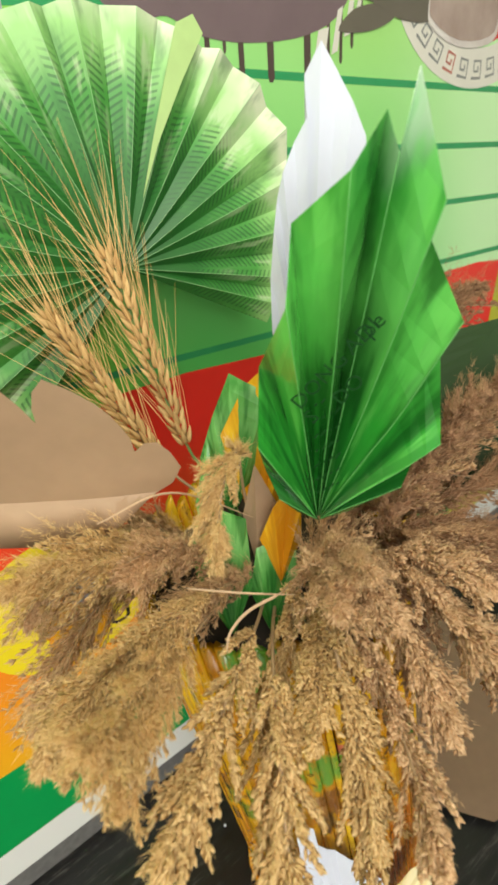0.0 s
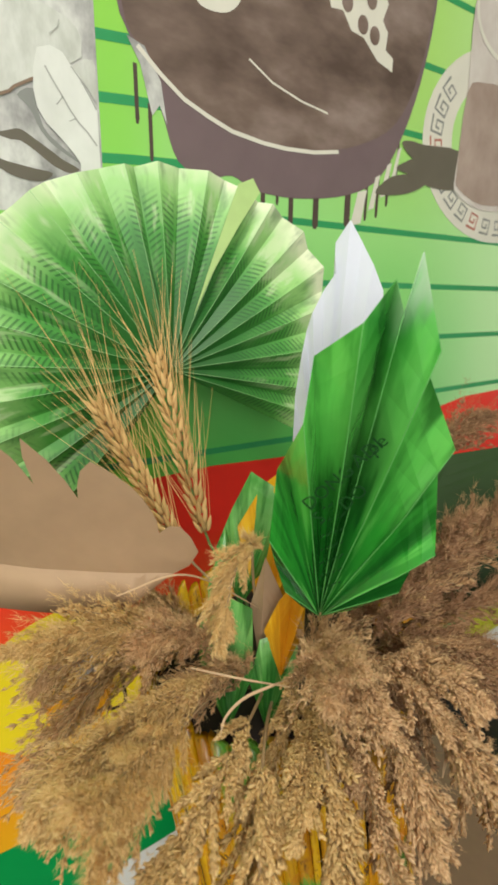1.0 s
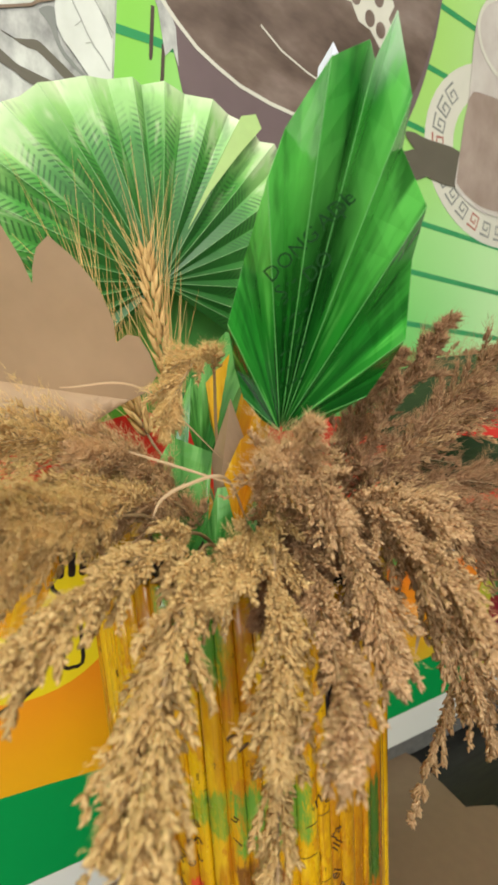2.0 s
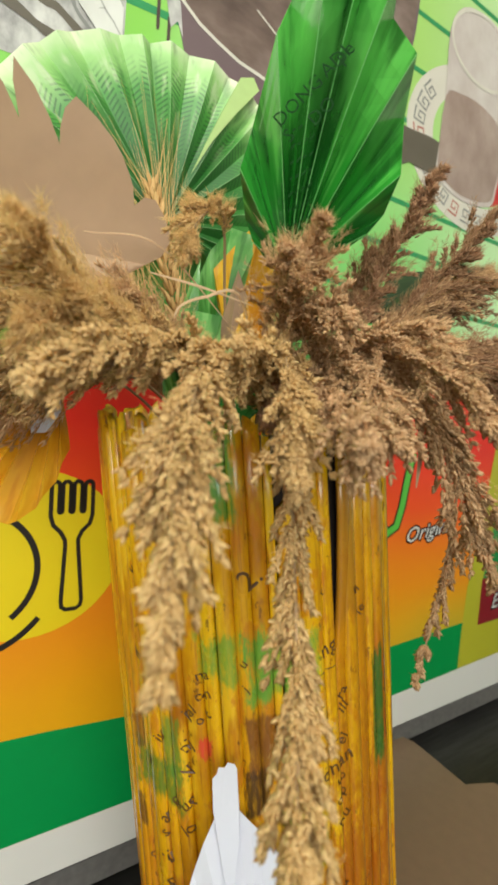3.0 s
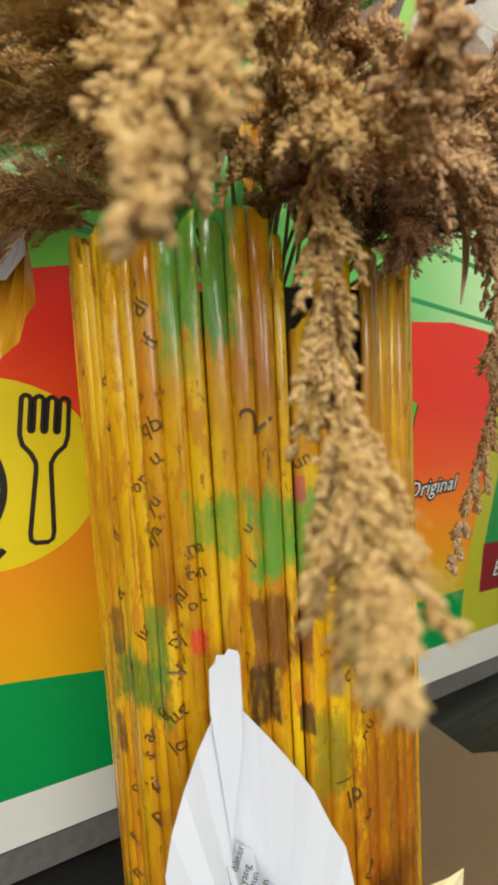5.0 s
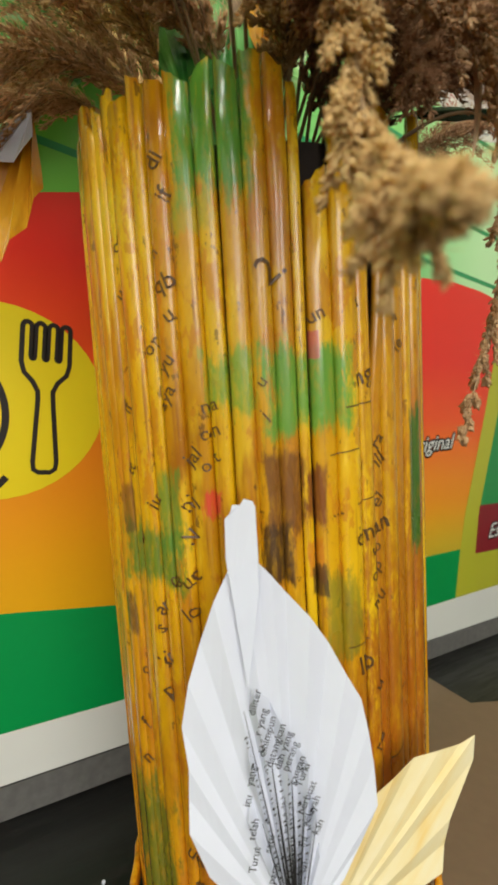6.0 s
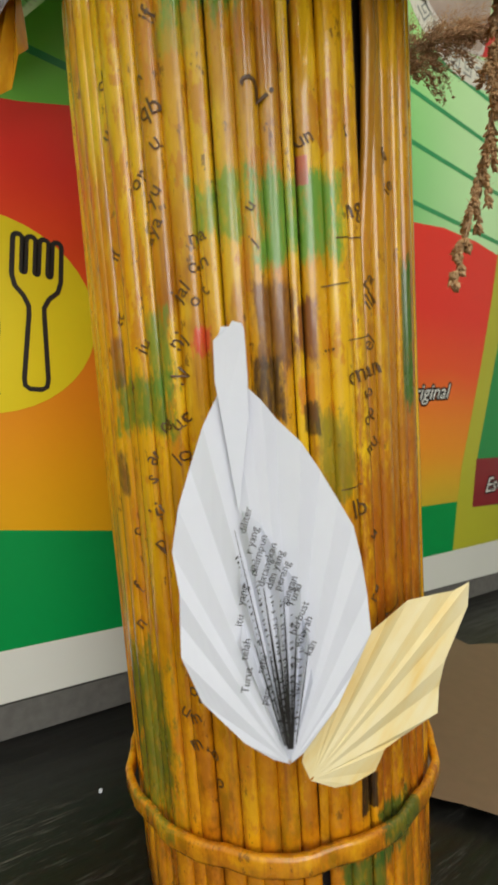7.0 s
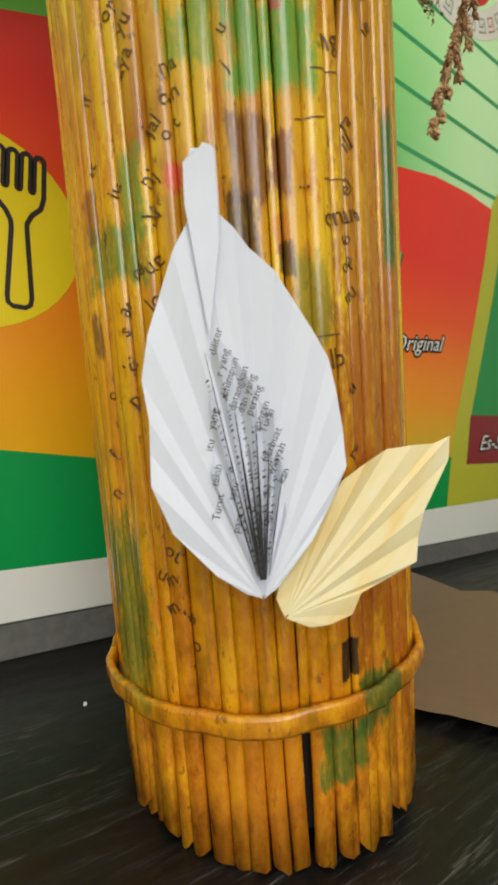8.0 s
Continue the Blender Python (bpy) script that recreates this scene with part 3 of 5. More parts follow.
flat("printed_shade", [(-0.18, 0.985), (-0.167, 0.992), (-0.164, 0.974), (-0.157, 0.959), (-0.131, 0.940), (-0.152, 0.95), (-0.164, 0.962), (-0.171, 0.977)], M_KEY, 3, "grey printed shade beside the petal", leaf_photo, 3)
flat("printed_shade", [(-0.245, 0.957), (-0.209, 0.941), (-0.198, 0.935), (-0.187, 0.933), (-0.172, 0.931), (-0.157, 0.929), (-0.165, 0.922), (-0.178, 0.921), (-0.192, 0.924), (-0.203, 0.929), (-0.245, 0.942)], M_SHADEL, 4, "dark printed leaf", leaf_photo, 3)
flat("printed_petal", [(-0.30, 0.945), (-0.30, 1.25), (-0.165, 1.25), (-0.161, 1.09), (-0.16, 1.066), (-0.158, 1.056), (-0.147, 1.053), (-0.135, 1.05), (-0.127, 1.044), (-0.123, 1.036), (-0.124, 1.023), (-0.135, 1.016), (-0.166, 0.999), (-0.182, 0.991), (-0.186, 0.986), (-0.208, 0.976)], M_PETAL, 5, "pale printed petal", leaf_photo)
flat("printed_shade", [(-0.235, 1.13), (-0.20, 1.12), (-0.190, 1.068), (-0.191, 1.056), (-0.195, 1.04), (-0.201, 1.03), (-0.225, 1.01)], plain("printed_olive_grey", (0.24, 0.24, 0.11), 0.35, 0.2, 60), 6, "olive printed shade", leaf_photo, 3)
ribbon("printed_vein", [(-0.26, 0.957), (-0.234, 0.965), (-0.208, 0.976), (-0.186, 0.986), (-0.182, 0.990), (-0.166, 0.999)], 0.0024, plain("printed_brown_line", (0.22, 0.15, 0.10), 0.35), 7, label="brown printed edge", parent=leaf_photo)
flat("printed_petal", [(-0.134, 1.014), (-0.122, 1.022), (-0.1145, 1.023), (-0.1125, 1.018), (-0.1135, 0.99), (-0.123, 1.003)], M_PETAL, 7, "pale printed petal", leaf_photo)
flat("printed_petal", [(-0.161, 1.022), (-0.165, 1.008), (-0.167, 0.992), (-0.165, 0.978), (-0.159, 0.968), (-0.149, 0.959), (-0.137, 0.947), (-0.132, 0.94), (-0.133, 0.91), (-0.114, 0.91), (-0.1135, 0.985), (-0.12, 0.997), (-0.128, 1.009), (-0.135, 1.016), (-0.14, 1.023), (-0.15, 1.026)], M_PETALW, 8, "white printed petal", leaf_photo)
for line, w in (([(-0.156, 1.01), (-0.150, 1.000), (-0.144, 0.991), (-0.138, 0.981), (-0.131, 0.972), (-0.124, 0.966), (-0.116, 0.956)], 0.0014), ([(-0.143, 0.990), (-0.147, 0.985), (-0.149, 0.983)], 0.0008), ([(-0.133, 0.975), (-0.139, 0.972)], 0.0008), ([(-0.134, 1.014), (-0.127, 1.006), (-0.120, 0.995), (-0.1145, 0.985)], 0.0012), ([(-0.150, 1.034), (-0.143, 1.040), (-0.141, 1.046)], 0.0008)):
    ribbon("printed_vein", line, w, M_KEYL, 9, label="thin grey printed vein", parent=leaf_photo)

# brown dripping bowl picture
bowl = flat("bowl_picture", [(-0.105, 1.34), (-0.092, 1.10), (-0.080, 1.052), (-0.052, 1.0), (-0.034, 0.955), (0.0, 0.944), (0.03, 0.949), (0.06, 0.938), (0.12, 0.936), (0.20, 0.948), (0.255, 0.975), (0.295, 1.035), (0.322, 1.11), (0.336, 1.2), (0.330, 1.34), (0.2, 1.42), (0.0, 1.42)], M_CUPRIM, 2, "brown printed bowl with chocolate dripping", smooth_steps=4)
flat("bowl_filling", [(-0.104, 1.33), (-0.088, 1.10), (-0.072, 1.045), (-0.026, 1.011), (0.029, 0.992), (0.09, 0.986), (0.142, 0.989), (0.21, 1.004), (0.274, 1.037), (0.312, 1.10), (0.332, 1.2), (0.326, 1.33), (0.2, 1.41), (0.0, 1.41)], M_CUP, 3, "brown printed filling", bowl, smooth_steps=4)
ribbon("bowl_highlight", [(-0.072, 1.044), (-0.05, 1.026), (-0.026, 1.010), (0.0, 1.0), (0.029, 0.991), (0.07, 0.986), (0.10, 0.985), (0.142, 0.987), (0.18, 0.993)], 0.0042, M_CREAMP, 4, label="pale printed rim line", parent=bowl)
ribbon("bowl_highlight", [(0.05, 1.06), (0.08, 1.045), (0.12, 1.035), (0.16, 1.03)], 0.002, M_CREAMP, 4, label="pale printed sheen", parent=bowl)
for x, z0, z1, w in [(-0.062, 1.0, 0.955, 0.004), (-0.075, 1.03, 0.985, 0.004), (0.07, 0.95, 0.918, 0.006), (0.11, 0.95, 0.908, 0.007), (0.148, 0.95, 0.909, 0.009), (0.20, 0.96, 0.915, 0.010), (0.232, 0.97, 0.925, 0.005), (0.252, 0.985, 0.93, 0.005), (0.27, 1.0, 0.945, 0.005), (0.09, 0.95, 0.93, 0.004), (0.285, 1.02, 0.96, 0.004)]:
    flat("drip", [(x - w / 2, z0), (x + w / 2, z0), (x + w / 2, z1), (x + w * 0.2, z1 - 0.004), (x - w * 0.3, z1 - 0.004), (x - w / 2, z1)], M_CUPDARK, 1.5, "dark chocolate drip", bowl)
for x, z, w in [(0.241, 0.955, 0.010), (0.261, 0.972, 0.010), (0.278, 0.992, 0.008), (0.215, 0.935, 0.018)]:
    flat("bowl_gleam", [(x - w / 2, z - 0.022), (x + w / 2, z - 0.018), (x + w / 2 + 0.008, z + 0.022), (x - w / 2 + 0.010, z + 0.018)], M_CREAMP, 4.6, "pale printed gleam", bowl)
flat("splash", [(-0.082, 1.05), (-0.07, 1.03), (-0.06, 0.99), (-0.052, 1.0), (-0.045, 0.985), (-0.05, 1.02), (-0.065, 1.045)], M_LEAFP, 3.6, "grey printed splash")
flat("cream_dot", [(-0.026, 1.13), (-0.018, 1.112), (-0.010, 1.094), (0.006, 1.090), (0.026, 1.094), (0.040, 1.108), (0.038, 1.128), (0.03, 1.16), (-0.02, 1.16)], M_CREAMP, 4, "cream printed blob", smooth_steps=3)
flat("red_dot", ellipse(0.010, 1.14, 0.025, 0.036), M_REDP, 5, "red printed spot")
lattice = flat("lattice", [(0.128, 1.19), (0.140, 1.152), (0.150, 1.158), (0.158, 1.132), (0.176, 1.134), (0.190, 1.118), (0.21, 1.116), (0.235, 1.098), (0.262, 1.092), (0.262, 1.106), (0.248, 1.112), (0.25, 1.13), (0.24, 1.14), (0.248, 1.158), (0.238, 1.17), (0.244, 1.195), (0.23, 1.24), (0.14, 1.24)], M_CREAMP, 4, "cream printed lattice with round holes")
for x, z in [(0.157, 1.158), (0.182, 1.143), (0.208, 1.128), (0.165, 1.183), (0.193, 1.170), (0.22, 1.155), (0.175, 1.208), (0.205, 1.197), (0.231, 1.188), (0.228, 1.122)]:
    flat("lattice_hole", ellipse(x, z, 0.0085, 0.0095, 0, 360, 16), M_CUP, 5, "", lattice)

# plate and glass picture
plate = flat("plate_rim", ellipse(0.515, 1.04, 0.185, 0.130, 0, 360, 48), M_CREAMP, 2, "pale printed plate rim with a key pattern")
flat("plate_well", ellipse(0.520, 1.045, 0.128, 0.088, 0, 360, 40), M_LIME, 3, "plate centre", plate)
flat("plate_red", ellipse(0.512, 1.005, 0.10, 0.045, 0, 360, 32), M_REDP, 4, "red printed plate pattern", plate)
M_KEYR = plain("printed_key_pattern_red", (0.46, 0.16, 0.12), 0.35)
for i in range(16):
    a = radians(150 + i * 12.5)
    cx, cz = 0.516 + 0.158 * math.cos(a), 1.042 + 0.110 * math.sin(a)
    tx, tz = -math.sin(a) * 0.8, math.cos(a) * 0.6
    n0 = math.hypot(tx, tz)
    tx, tz = tx / n0, tz / n0
    key = [(-1, -1), (1, -1), (1, 1), (-0.5, 1), (-0.5, -0.2), (0.4, -0.2), (0.4, 0.4)]
    ribbon("key_mark", [(cx + 0.0115 * (p * tx - q * tz), cz + 0.010 * (p * tz + q * tx)) for p, q in key], 0.0036, M_KEYR if i % 5 == 3 else M_KEY, 3, parent=plate)
for k, blade_line in enumerate(([(0.247, 0.9547), (0.265, 0.972), (0.285, 0.980), (0.318, 0.985), (0.345, 0.978), (0.325, 0.966), (0.290, 0.957)], [(0.283, 0.988), (0.300, 0.998), (0.325, 1.004), (0.41, 0.998), (0.41, 0.976), (0.35, 0.974), (0.315, 0.983)], [(0.290, 1.019), (0.310, 1.024), (0.335, 1.023), (0.41, 1.026), (0.41, 0.994), (0.35, 1.0), (0.315, 1.003)])):
    flat("dark_leaf_print", blade_line, M_SHADEL, 4.8 + 0.4 * k, "dark pointed printed leaf", smooth_steps=3)
glass = flat("glass_print", [(0.412, 1.20), (0.416, 1.10), (0.408, 1.0), (0.415, 0.972), (0.48, 0.955), (0.56, 0.965), (0.578, 1.0), (0.590, 1.10), (0.597, 1.21), (0.57, 1.245), (0.50, 1.262), (0.44, 1.248)], M_GLASS, 6, "printed tall glass of brown drink", smooth_steps=3)
flat("drink_print", [(0.415, 1.10), (0.410, 1.0), (0.418, 0.978), (0.48, 0.962), (0.555, 0.972), (0.572, 1.0), (0.585, 1.09), (0.52, 1.12), (0.45, 1.118)], M_DRINK, 7, "brown printed drink", glass, smooth_steps=3)
ribbon("glass_rim", ellipse(0.505, 1.205, 0.088, 0.055, 0, 360, 40), 0.006, M_CREAMP, 8, True, "pale glass rim", glass)

# ---------------------------------------------------------------- the rolled-paper vase
AXIS = Vector((-0.14225, 0.0206, 0.98962)).normalized()
LEAN = Vector((0, 0, 1)).rotation_difference(AXIS).to_matrix().to_4x4()
rng = random.Random(5)
vase = thing("paper_vase", LEAN, "tall round vase of amber varnished paper rolls, standing on the floor", "vase")
# added core: the shade of gaps and hollow is put into its black
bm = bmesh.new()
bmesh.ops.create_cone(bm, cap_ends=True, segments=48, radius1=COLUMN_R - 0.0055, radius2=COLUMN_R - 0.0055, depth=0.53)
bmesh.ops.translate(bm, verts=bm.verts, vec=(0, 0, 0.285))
part("core", bm, M_CORE, vase, "added near-black core, its colour holding the shade behind the rolls", True)


def h_floor(deg):
    """Height along the leaning axis at which the floor is met."""
    return (FLOOR - (LEAN.to_3x3() @ Vector(on_column(deg, 0))).z) / AXIS.z


COUNT = 57
SIDES = 12
ROLLS = []
tops = {-109: 0.533, -115: 0.571, -103: 0.558}


class Roll:
    """One paper roll of the wall: its line from foot to rim and its flattened section."""

    def __init__(self, a, rad, low, top):
        self.a, self.rad, self.low, self.top = a, rad, low, top
        self.ph, self.amp = rng.uniform(0, 6), rng.uniform(0.0002, 0.0010)
        self.sq, self.out = rng.uniform(0.55, 0.80), rng.uniform(-0.0010, 0.0012)
        self.bent = abs(a + 91) < 3.6

    def at(self, h):
        t = (h - self.low) / (self.top - self.low)
        bend = max(0.0, min(1.0, (h - 0.445) / 0.06)) if self.bent else 0.0
        r0 = COLUMN_R + self.out + self.amp * math.sin(self.ph + 5 * t) + 0.0040 * bend
        return r0, radians(self.a) + 0.006 * math.sin(self.ph + 3.1 * t) + 0.085 * bend * (1.6 - bend)

    def skin(self, ang, h):
        """Radius of the roll's outer skin at an angle and height, or None beside it."""
        r0, aa = self.at(h)
        u = abs((ang - aa + math.pi) % (2 * math.pi) - math.pi) * COLUMN_R / self.rad
        return r0 + self.rad * self.sq * max(0.0, 1 - u ** 2.4) ** 0.45 if u < 1.15 else None


deg, slotted = -180.0, False
while deg < 179:
    w = 360 / COUNT * rng.uniform(0.76, 1.24)
    slot = deg < -112 < deg + w and not slotted
    slotted = slotted or slot
    w *= 0.6 if slot else 1.0
    a = deg + w / 2
    deg += w
    rad = COLUMN_R * radians(w) / 2 * 1.02
    top = 0.578 + rng.uniform(-0.006, 0.007) - 0.0004 * max(0, a + 125) * (a < -60)
    top = min([t for d, t in tops.items() if abs(a - d) < 3.0] + [top])
    low = max(h_floor(a) + 0.001, -0.004) + rng.choice((0, 0.003, 0.008, 0.014)) * rng.random()
    low = 0.088 if slot else low
    roll = Roll(a, rad, low, top)
    ROLLS.append(roll)
    bm = bmesh.new()
    rings = []
    STEPS = 12
    for i in range(STEPS + 1):
        h = low + (top - low) * i / STEPS
        r0, aa = roll.at(h)
        aa += rng.uniform(-0.012, 0.012) if i == 0 else 0
        pinch = 0.90 if i == STEPS else 1.0
        slant = rng.uniform(-0.007, 0.007) if i in (0, STEPS) else 0
        ca, sa = math.cos(aa), math.sin(aa)
        ring = []
        for k in range(SIDES):
            b = 2 * math.pi * k / SIDES
            cb = math.copysign(abs(math.cos(b)) ** 0.72, math.cos(b))
            dr, dt = rad * roll.sq * cb * pinch, rad * math.sin(b) * pinch
            z = h + slant * math.sin(b) + (rng.uniform(-0.0015, 0.0015) if slant else 0)
            if i == 0:
                z = max(z, h_floor(a) + 0.0006)
            ring.append(bm.verts.new(((r0 + dr) * ca - dt * sa, (r0 + dr) * sa + dt * ca, z)))
        rings.append(ring)
    for p, q in zip(rings, rings[1:]):
        for k in range(SIDES):
            bm.faces.new((p[k], p[(k + 1) % SIDES], q[(k + 1) % SIDES], q[k]))
    bm.faces.new(rings[0][::-1])
    bm.faces.new(rings[-1])
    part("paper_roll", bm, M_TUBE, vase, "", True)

# the band round the foot
bm = bmesh.new()
loops = []
for i in range(72):
    a = 2 * math.pi * i / 72
    wob = 0.0005 * math.sin(5 * a) + 0.0009 * math.sin(11 * a + 1) + 0.0006 * math.sin(23 * a)
    zc = 0.0925 + 0.006 * max(0.0, math.cos(a - FRONT)) + 0.0004 * math.sin(9 * a)
    ring = []
    for k in range(8):
        b = 2 * math.pi * (k + 0.5) / 8
        rr = COLUMN_R + 0.0088 + wob + 0.0026 * max(-0.75, min(0.75, 1.3 * math.cos(b))) / 0.75
        ring.append(bm.verts.new((rr * math.cos(a), rr * math.sin(a), zc + 0.0064 * max(-0.85, min(0.85, 1.4 * math.sin(b))) / 0.85)))
    loops.append(ring)
for i in range(72):
    p, q = loops[i], loops[(i + 1) % 72]
    for k in range(8):
        bm.faces.new((p[k], q[k], q[(k + 1) % 8], p[(k + 1) % 8]))
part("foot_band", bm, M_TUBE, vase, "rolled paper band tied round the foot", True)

# print fragments still showing on the rolls: text, angle, height, size, turn
WORDS = [("2.", -120.5, 0.490, 0.021, 36), ("di", -150, 0.5446, 0.013, 55), ("if", -147.9, 0.5287, 0.013, 55), ("os", -168, 0.513, 0.011, 40), ("u", -168.2, 0.488, 0.012, 50), ("qb", -150.5, 0.4877, 0.014, 20),
         ("n", -152.7, 0.503, 0.010, 40), ("u", -149.2, 0.4728, 0.013, 35), ("or", -155.9, 0.4596, 0.012, 45), ("yu", -150.8, 0.4505, 0.012, 50), ("aya", -151.6, 0.4342, 0.012, 55), ("if", -169.3, 0.4295, 0.013, 60),
         ("na", -140.5, 0.428, 0.011, 15), ("on", -140.6, 0.4152, 0.012, 20), ("jal", -145.2, 0.404, 0.012, 45), ("o t", -140.7, 0.4007, 0.011, 40), ("tt", -170.3, 0.3963, 0.012, 60), ("iu", -158.8, 0.3806, 0.013, 60),
         ("nj", -147.2, 0.3801, 0.013, 45), ("w", -165.8, 0.3591, 0.012, 55), ("N", -147.2, 0.3627, 0.012, 45), ("08", -153.7, 0.3371, 0.010, 25), ("uc", -148.2, 0.3405, 0.013, 40), ("ar", -159.1, 0.3224, 0.013, 50),
         ("lo", -148.7, 0.3223, 0.013, 40), ("s", -160.6, 0.310, 0.012, 40), ("c", -172.6, 0.2767, 0.012, 40), ("ki", -159.2, 0.2921, 0.014, 50), ("p", -159.4, 0.2741, 0.014, 45), ("f", -173.6, 0.2428, 0.013, 50),
         ("n", -174.3, 0.2208, 0.013, 50), ("ot", -152.6, 0.1914, 0.014, -35), ("u", -157.5, 0.1778, 0.014, -30), ("m", -152.3, 0.1759, 0.013, 30), ("m", -152.7, 0.1598, 0.014, 30), ("b", -147.4, 0.1539, 0.014, 20), ("o", -146.2, 0.1386, 0.014, 30),
         ("un", -110.3, 0.4684, 0.011, 25), ("ng", -96.1, 0.4382, 0.016, 15), ("fi", -81.3, 0.4688, 0.013, 50), ("ie", -79.1, 0.4548, 0.012, 50), ("u", -125.2, 0.4391, 0.010, 50), ("j", -125.0, 0.4231, 0.010, 40),
         ("ra", -89.5, 0.4053, 0.012, 50), ("ill", -89.3, 0.395, 0.013, 40), ("ei", -89.9, 0.3741, 0.013, 50), ("...", -106.5, 0.3725, 0.012, 8), ("enan", -93.9, 0.3583, 0.016, 14), ("fo", -91.7, 0.3480, 0.011, 50),
         ("op", -92.2, 0.3364, 0.012, 50), ("nu", -91.4, 0.3204, 0.013, 40), ("lb", -98.5, 0.287, 0.017, 10), ("u", -92.1, 0.2725, 0.014, 50), ("ro", -92.7, 0.2397, 0.012, 50), ("r", -97.2, 0.4755, 0.011, 50)]


def wrapped(me, a, h, turn):
    """Lays a flat word on the rolls round the given angle and height."""
    me.transform(pose(0, 0, 0, 0, 0, turn))
    for v in me.vertices:
        ang, z = radians(a) + v.co.x / (COLUMN_R + 0.004), h + v.co.y
        skins = [s for s in (r.skin(ang, z) for r in ROLLS) if s]
        v.co = on_column(math.degrees(ang), z, max(skins, default=COLUMN_R) + 0.0003 + v.co.z)
    return me


for text, a, h, size, turn in WORDS:
    part_mesh("print_fragment", wrapped(word_mesh(text, size * 0.88, 0.0001), a, h - size * 0.20, turn), M_TUBEINK, vase, "faded printed letters")
# thin printed rules crossing a few rolls
for a, h, w, turn in ((-98, 0.425, 0.020, 6), (-104, 0.402, 0.016, 8), (-96, 0.376, 0.018, 8), (-84, 0.215, 0.016, 35), (-86, 0.225, 0.016, 35), (-82, 0.258, 0.012, 40), (-101, 0.300, 0.014, 5)):
    bm = bmesh.new()
    cells = [[bm.verts.new((w * (i / 12 - 0.5), y, 0)) for y in (-0.0003, 0.0003)] for i in range(13)]
    for p, q in zip(cells, cells[1:]):
        bm.faces.new((p[0], q[0], q[1], p[1]))
    me = bpy.data.meshes.new("printed_rule")
    bm.to_mesh(me)
    bm.free()
    part_mesh("printed_rule", wrapped(me, a, h, turn), M_TUBEINK, vase, "thin faded printed rule")

# ---------------------------------------------------------------- folded paper leaves


def leaf_frame(base, up, normal):
    n = Vector(normal).normalized()
    v = (Vector(up) - n * Vector(up).dot(n)).normalized()
    u = v.cross(n)
    m = Matrix((u, v, n)).transposed().to_4x4()
    return Matrix.Translation(base) @ m


def pleats(th, mat, profile, folds, depth, rings=9, bend=0.0, jag=0.0, seed=1, cup=0.0, crease=None, uneven=0.25):
    """A pleated sheet, one part a fold: profile is (degrees from the middle, length), folds meet at the base. folds 0: a fold at each step of the profile."""
    r0 = random.Random(seed)
    angs = [p[0] for p in profile]
    lens = [p[1] for p in profile]
    n = folds * 2 if folds else len(profile) - 1
    cols = []
    for i in range(n + 1):
        a = angs[0] + (angs[-1] - angs[0]) * i / n if folds else angs[i]
        L = (float(np.interp(a, angs, lens)) if folds else lens[i]) * (1 + r0.uniform(-jag, jag))
        if folds:
            a += r0.uniform(-0.34, 0.34) * (angs[-1] - angs[0]) / n
        sgn = 1 if i % 2 else -1
        dd = depth * (r0.uniform(0.75, 1.2) if folds else r0.uniform(1 - uneven, 1 + 0.6 * uneven))
        if not folds:
            gap = radians(angs[min(i + 1, n)] - angs[max(i - 1, 0)]) / 2
            dd = min(dd, 0.80 * L * gap)
        col = []
        for k in range(rings + 1):
            t = k / rings
            r = L * (0.02 + 0.98 * t)
            x, y = r * math.sin(radians(a)), r * math.cos(radians(a))
            z = sgn * dd * min(1.0, 0.35 + 1.0 * t) * min(1.0, r / (0.35 * max(lens))) ** 0.7 - bend * r * r + cup * x * x
            col.append(Vector((x, y, z)))
        cols.append(col)
    for i in range(0, n, 2):
        bm = bmesh.new()
        vs = [[bm.verts.new(p) for p in c] for c in cols[i:i + 3]]
        for p, q in zip(vs, vs[1:]):
            for k in range(rings):
                f = bm.faces.new((p[k], q[k], q[k + 1], p[k + 1]))
        if sum(f.normal.z for f in bm.faces) < 0:
            bmesh.ops.reverse_faces(bm, faces=bm.faces[:])
        thick(part("pleat", bm, mat, th))
        if crease and 0 < i + 1 < n:
            bm = bmesh.new()
            sweep(bm, cols[i + 1], [0.00022] * len(cols[i + 1]), 5)
            part("crease", bm, crease, th, "pale worn fold", True)


def thick(ob, t=0.0003):
    m = ob.modifiers.new("paper_thickness", "SOLIDIFY")
    m.thickness, m.offset = t, 0
    return ob


def leaf(name, base, up, normal, profile, folds, depth, mat, label, bend=0.0, jag=0.02, seed=1, group="", rings=9, cup=0.0, crease=None, uneven=0.25):
    th = thing(name, leaf_frame(base, up, normal), label, "paper leaf", group)
    pleats(th, mat, profile, folds, depth, rings, bend, jag, seed, cup, crease, uneven)
    return th


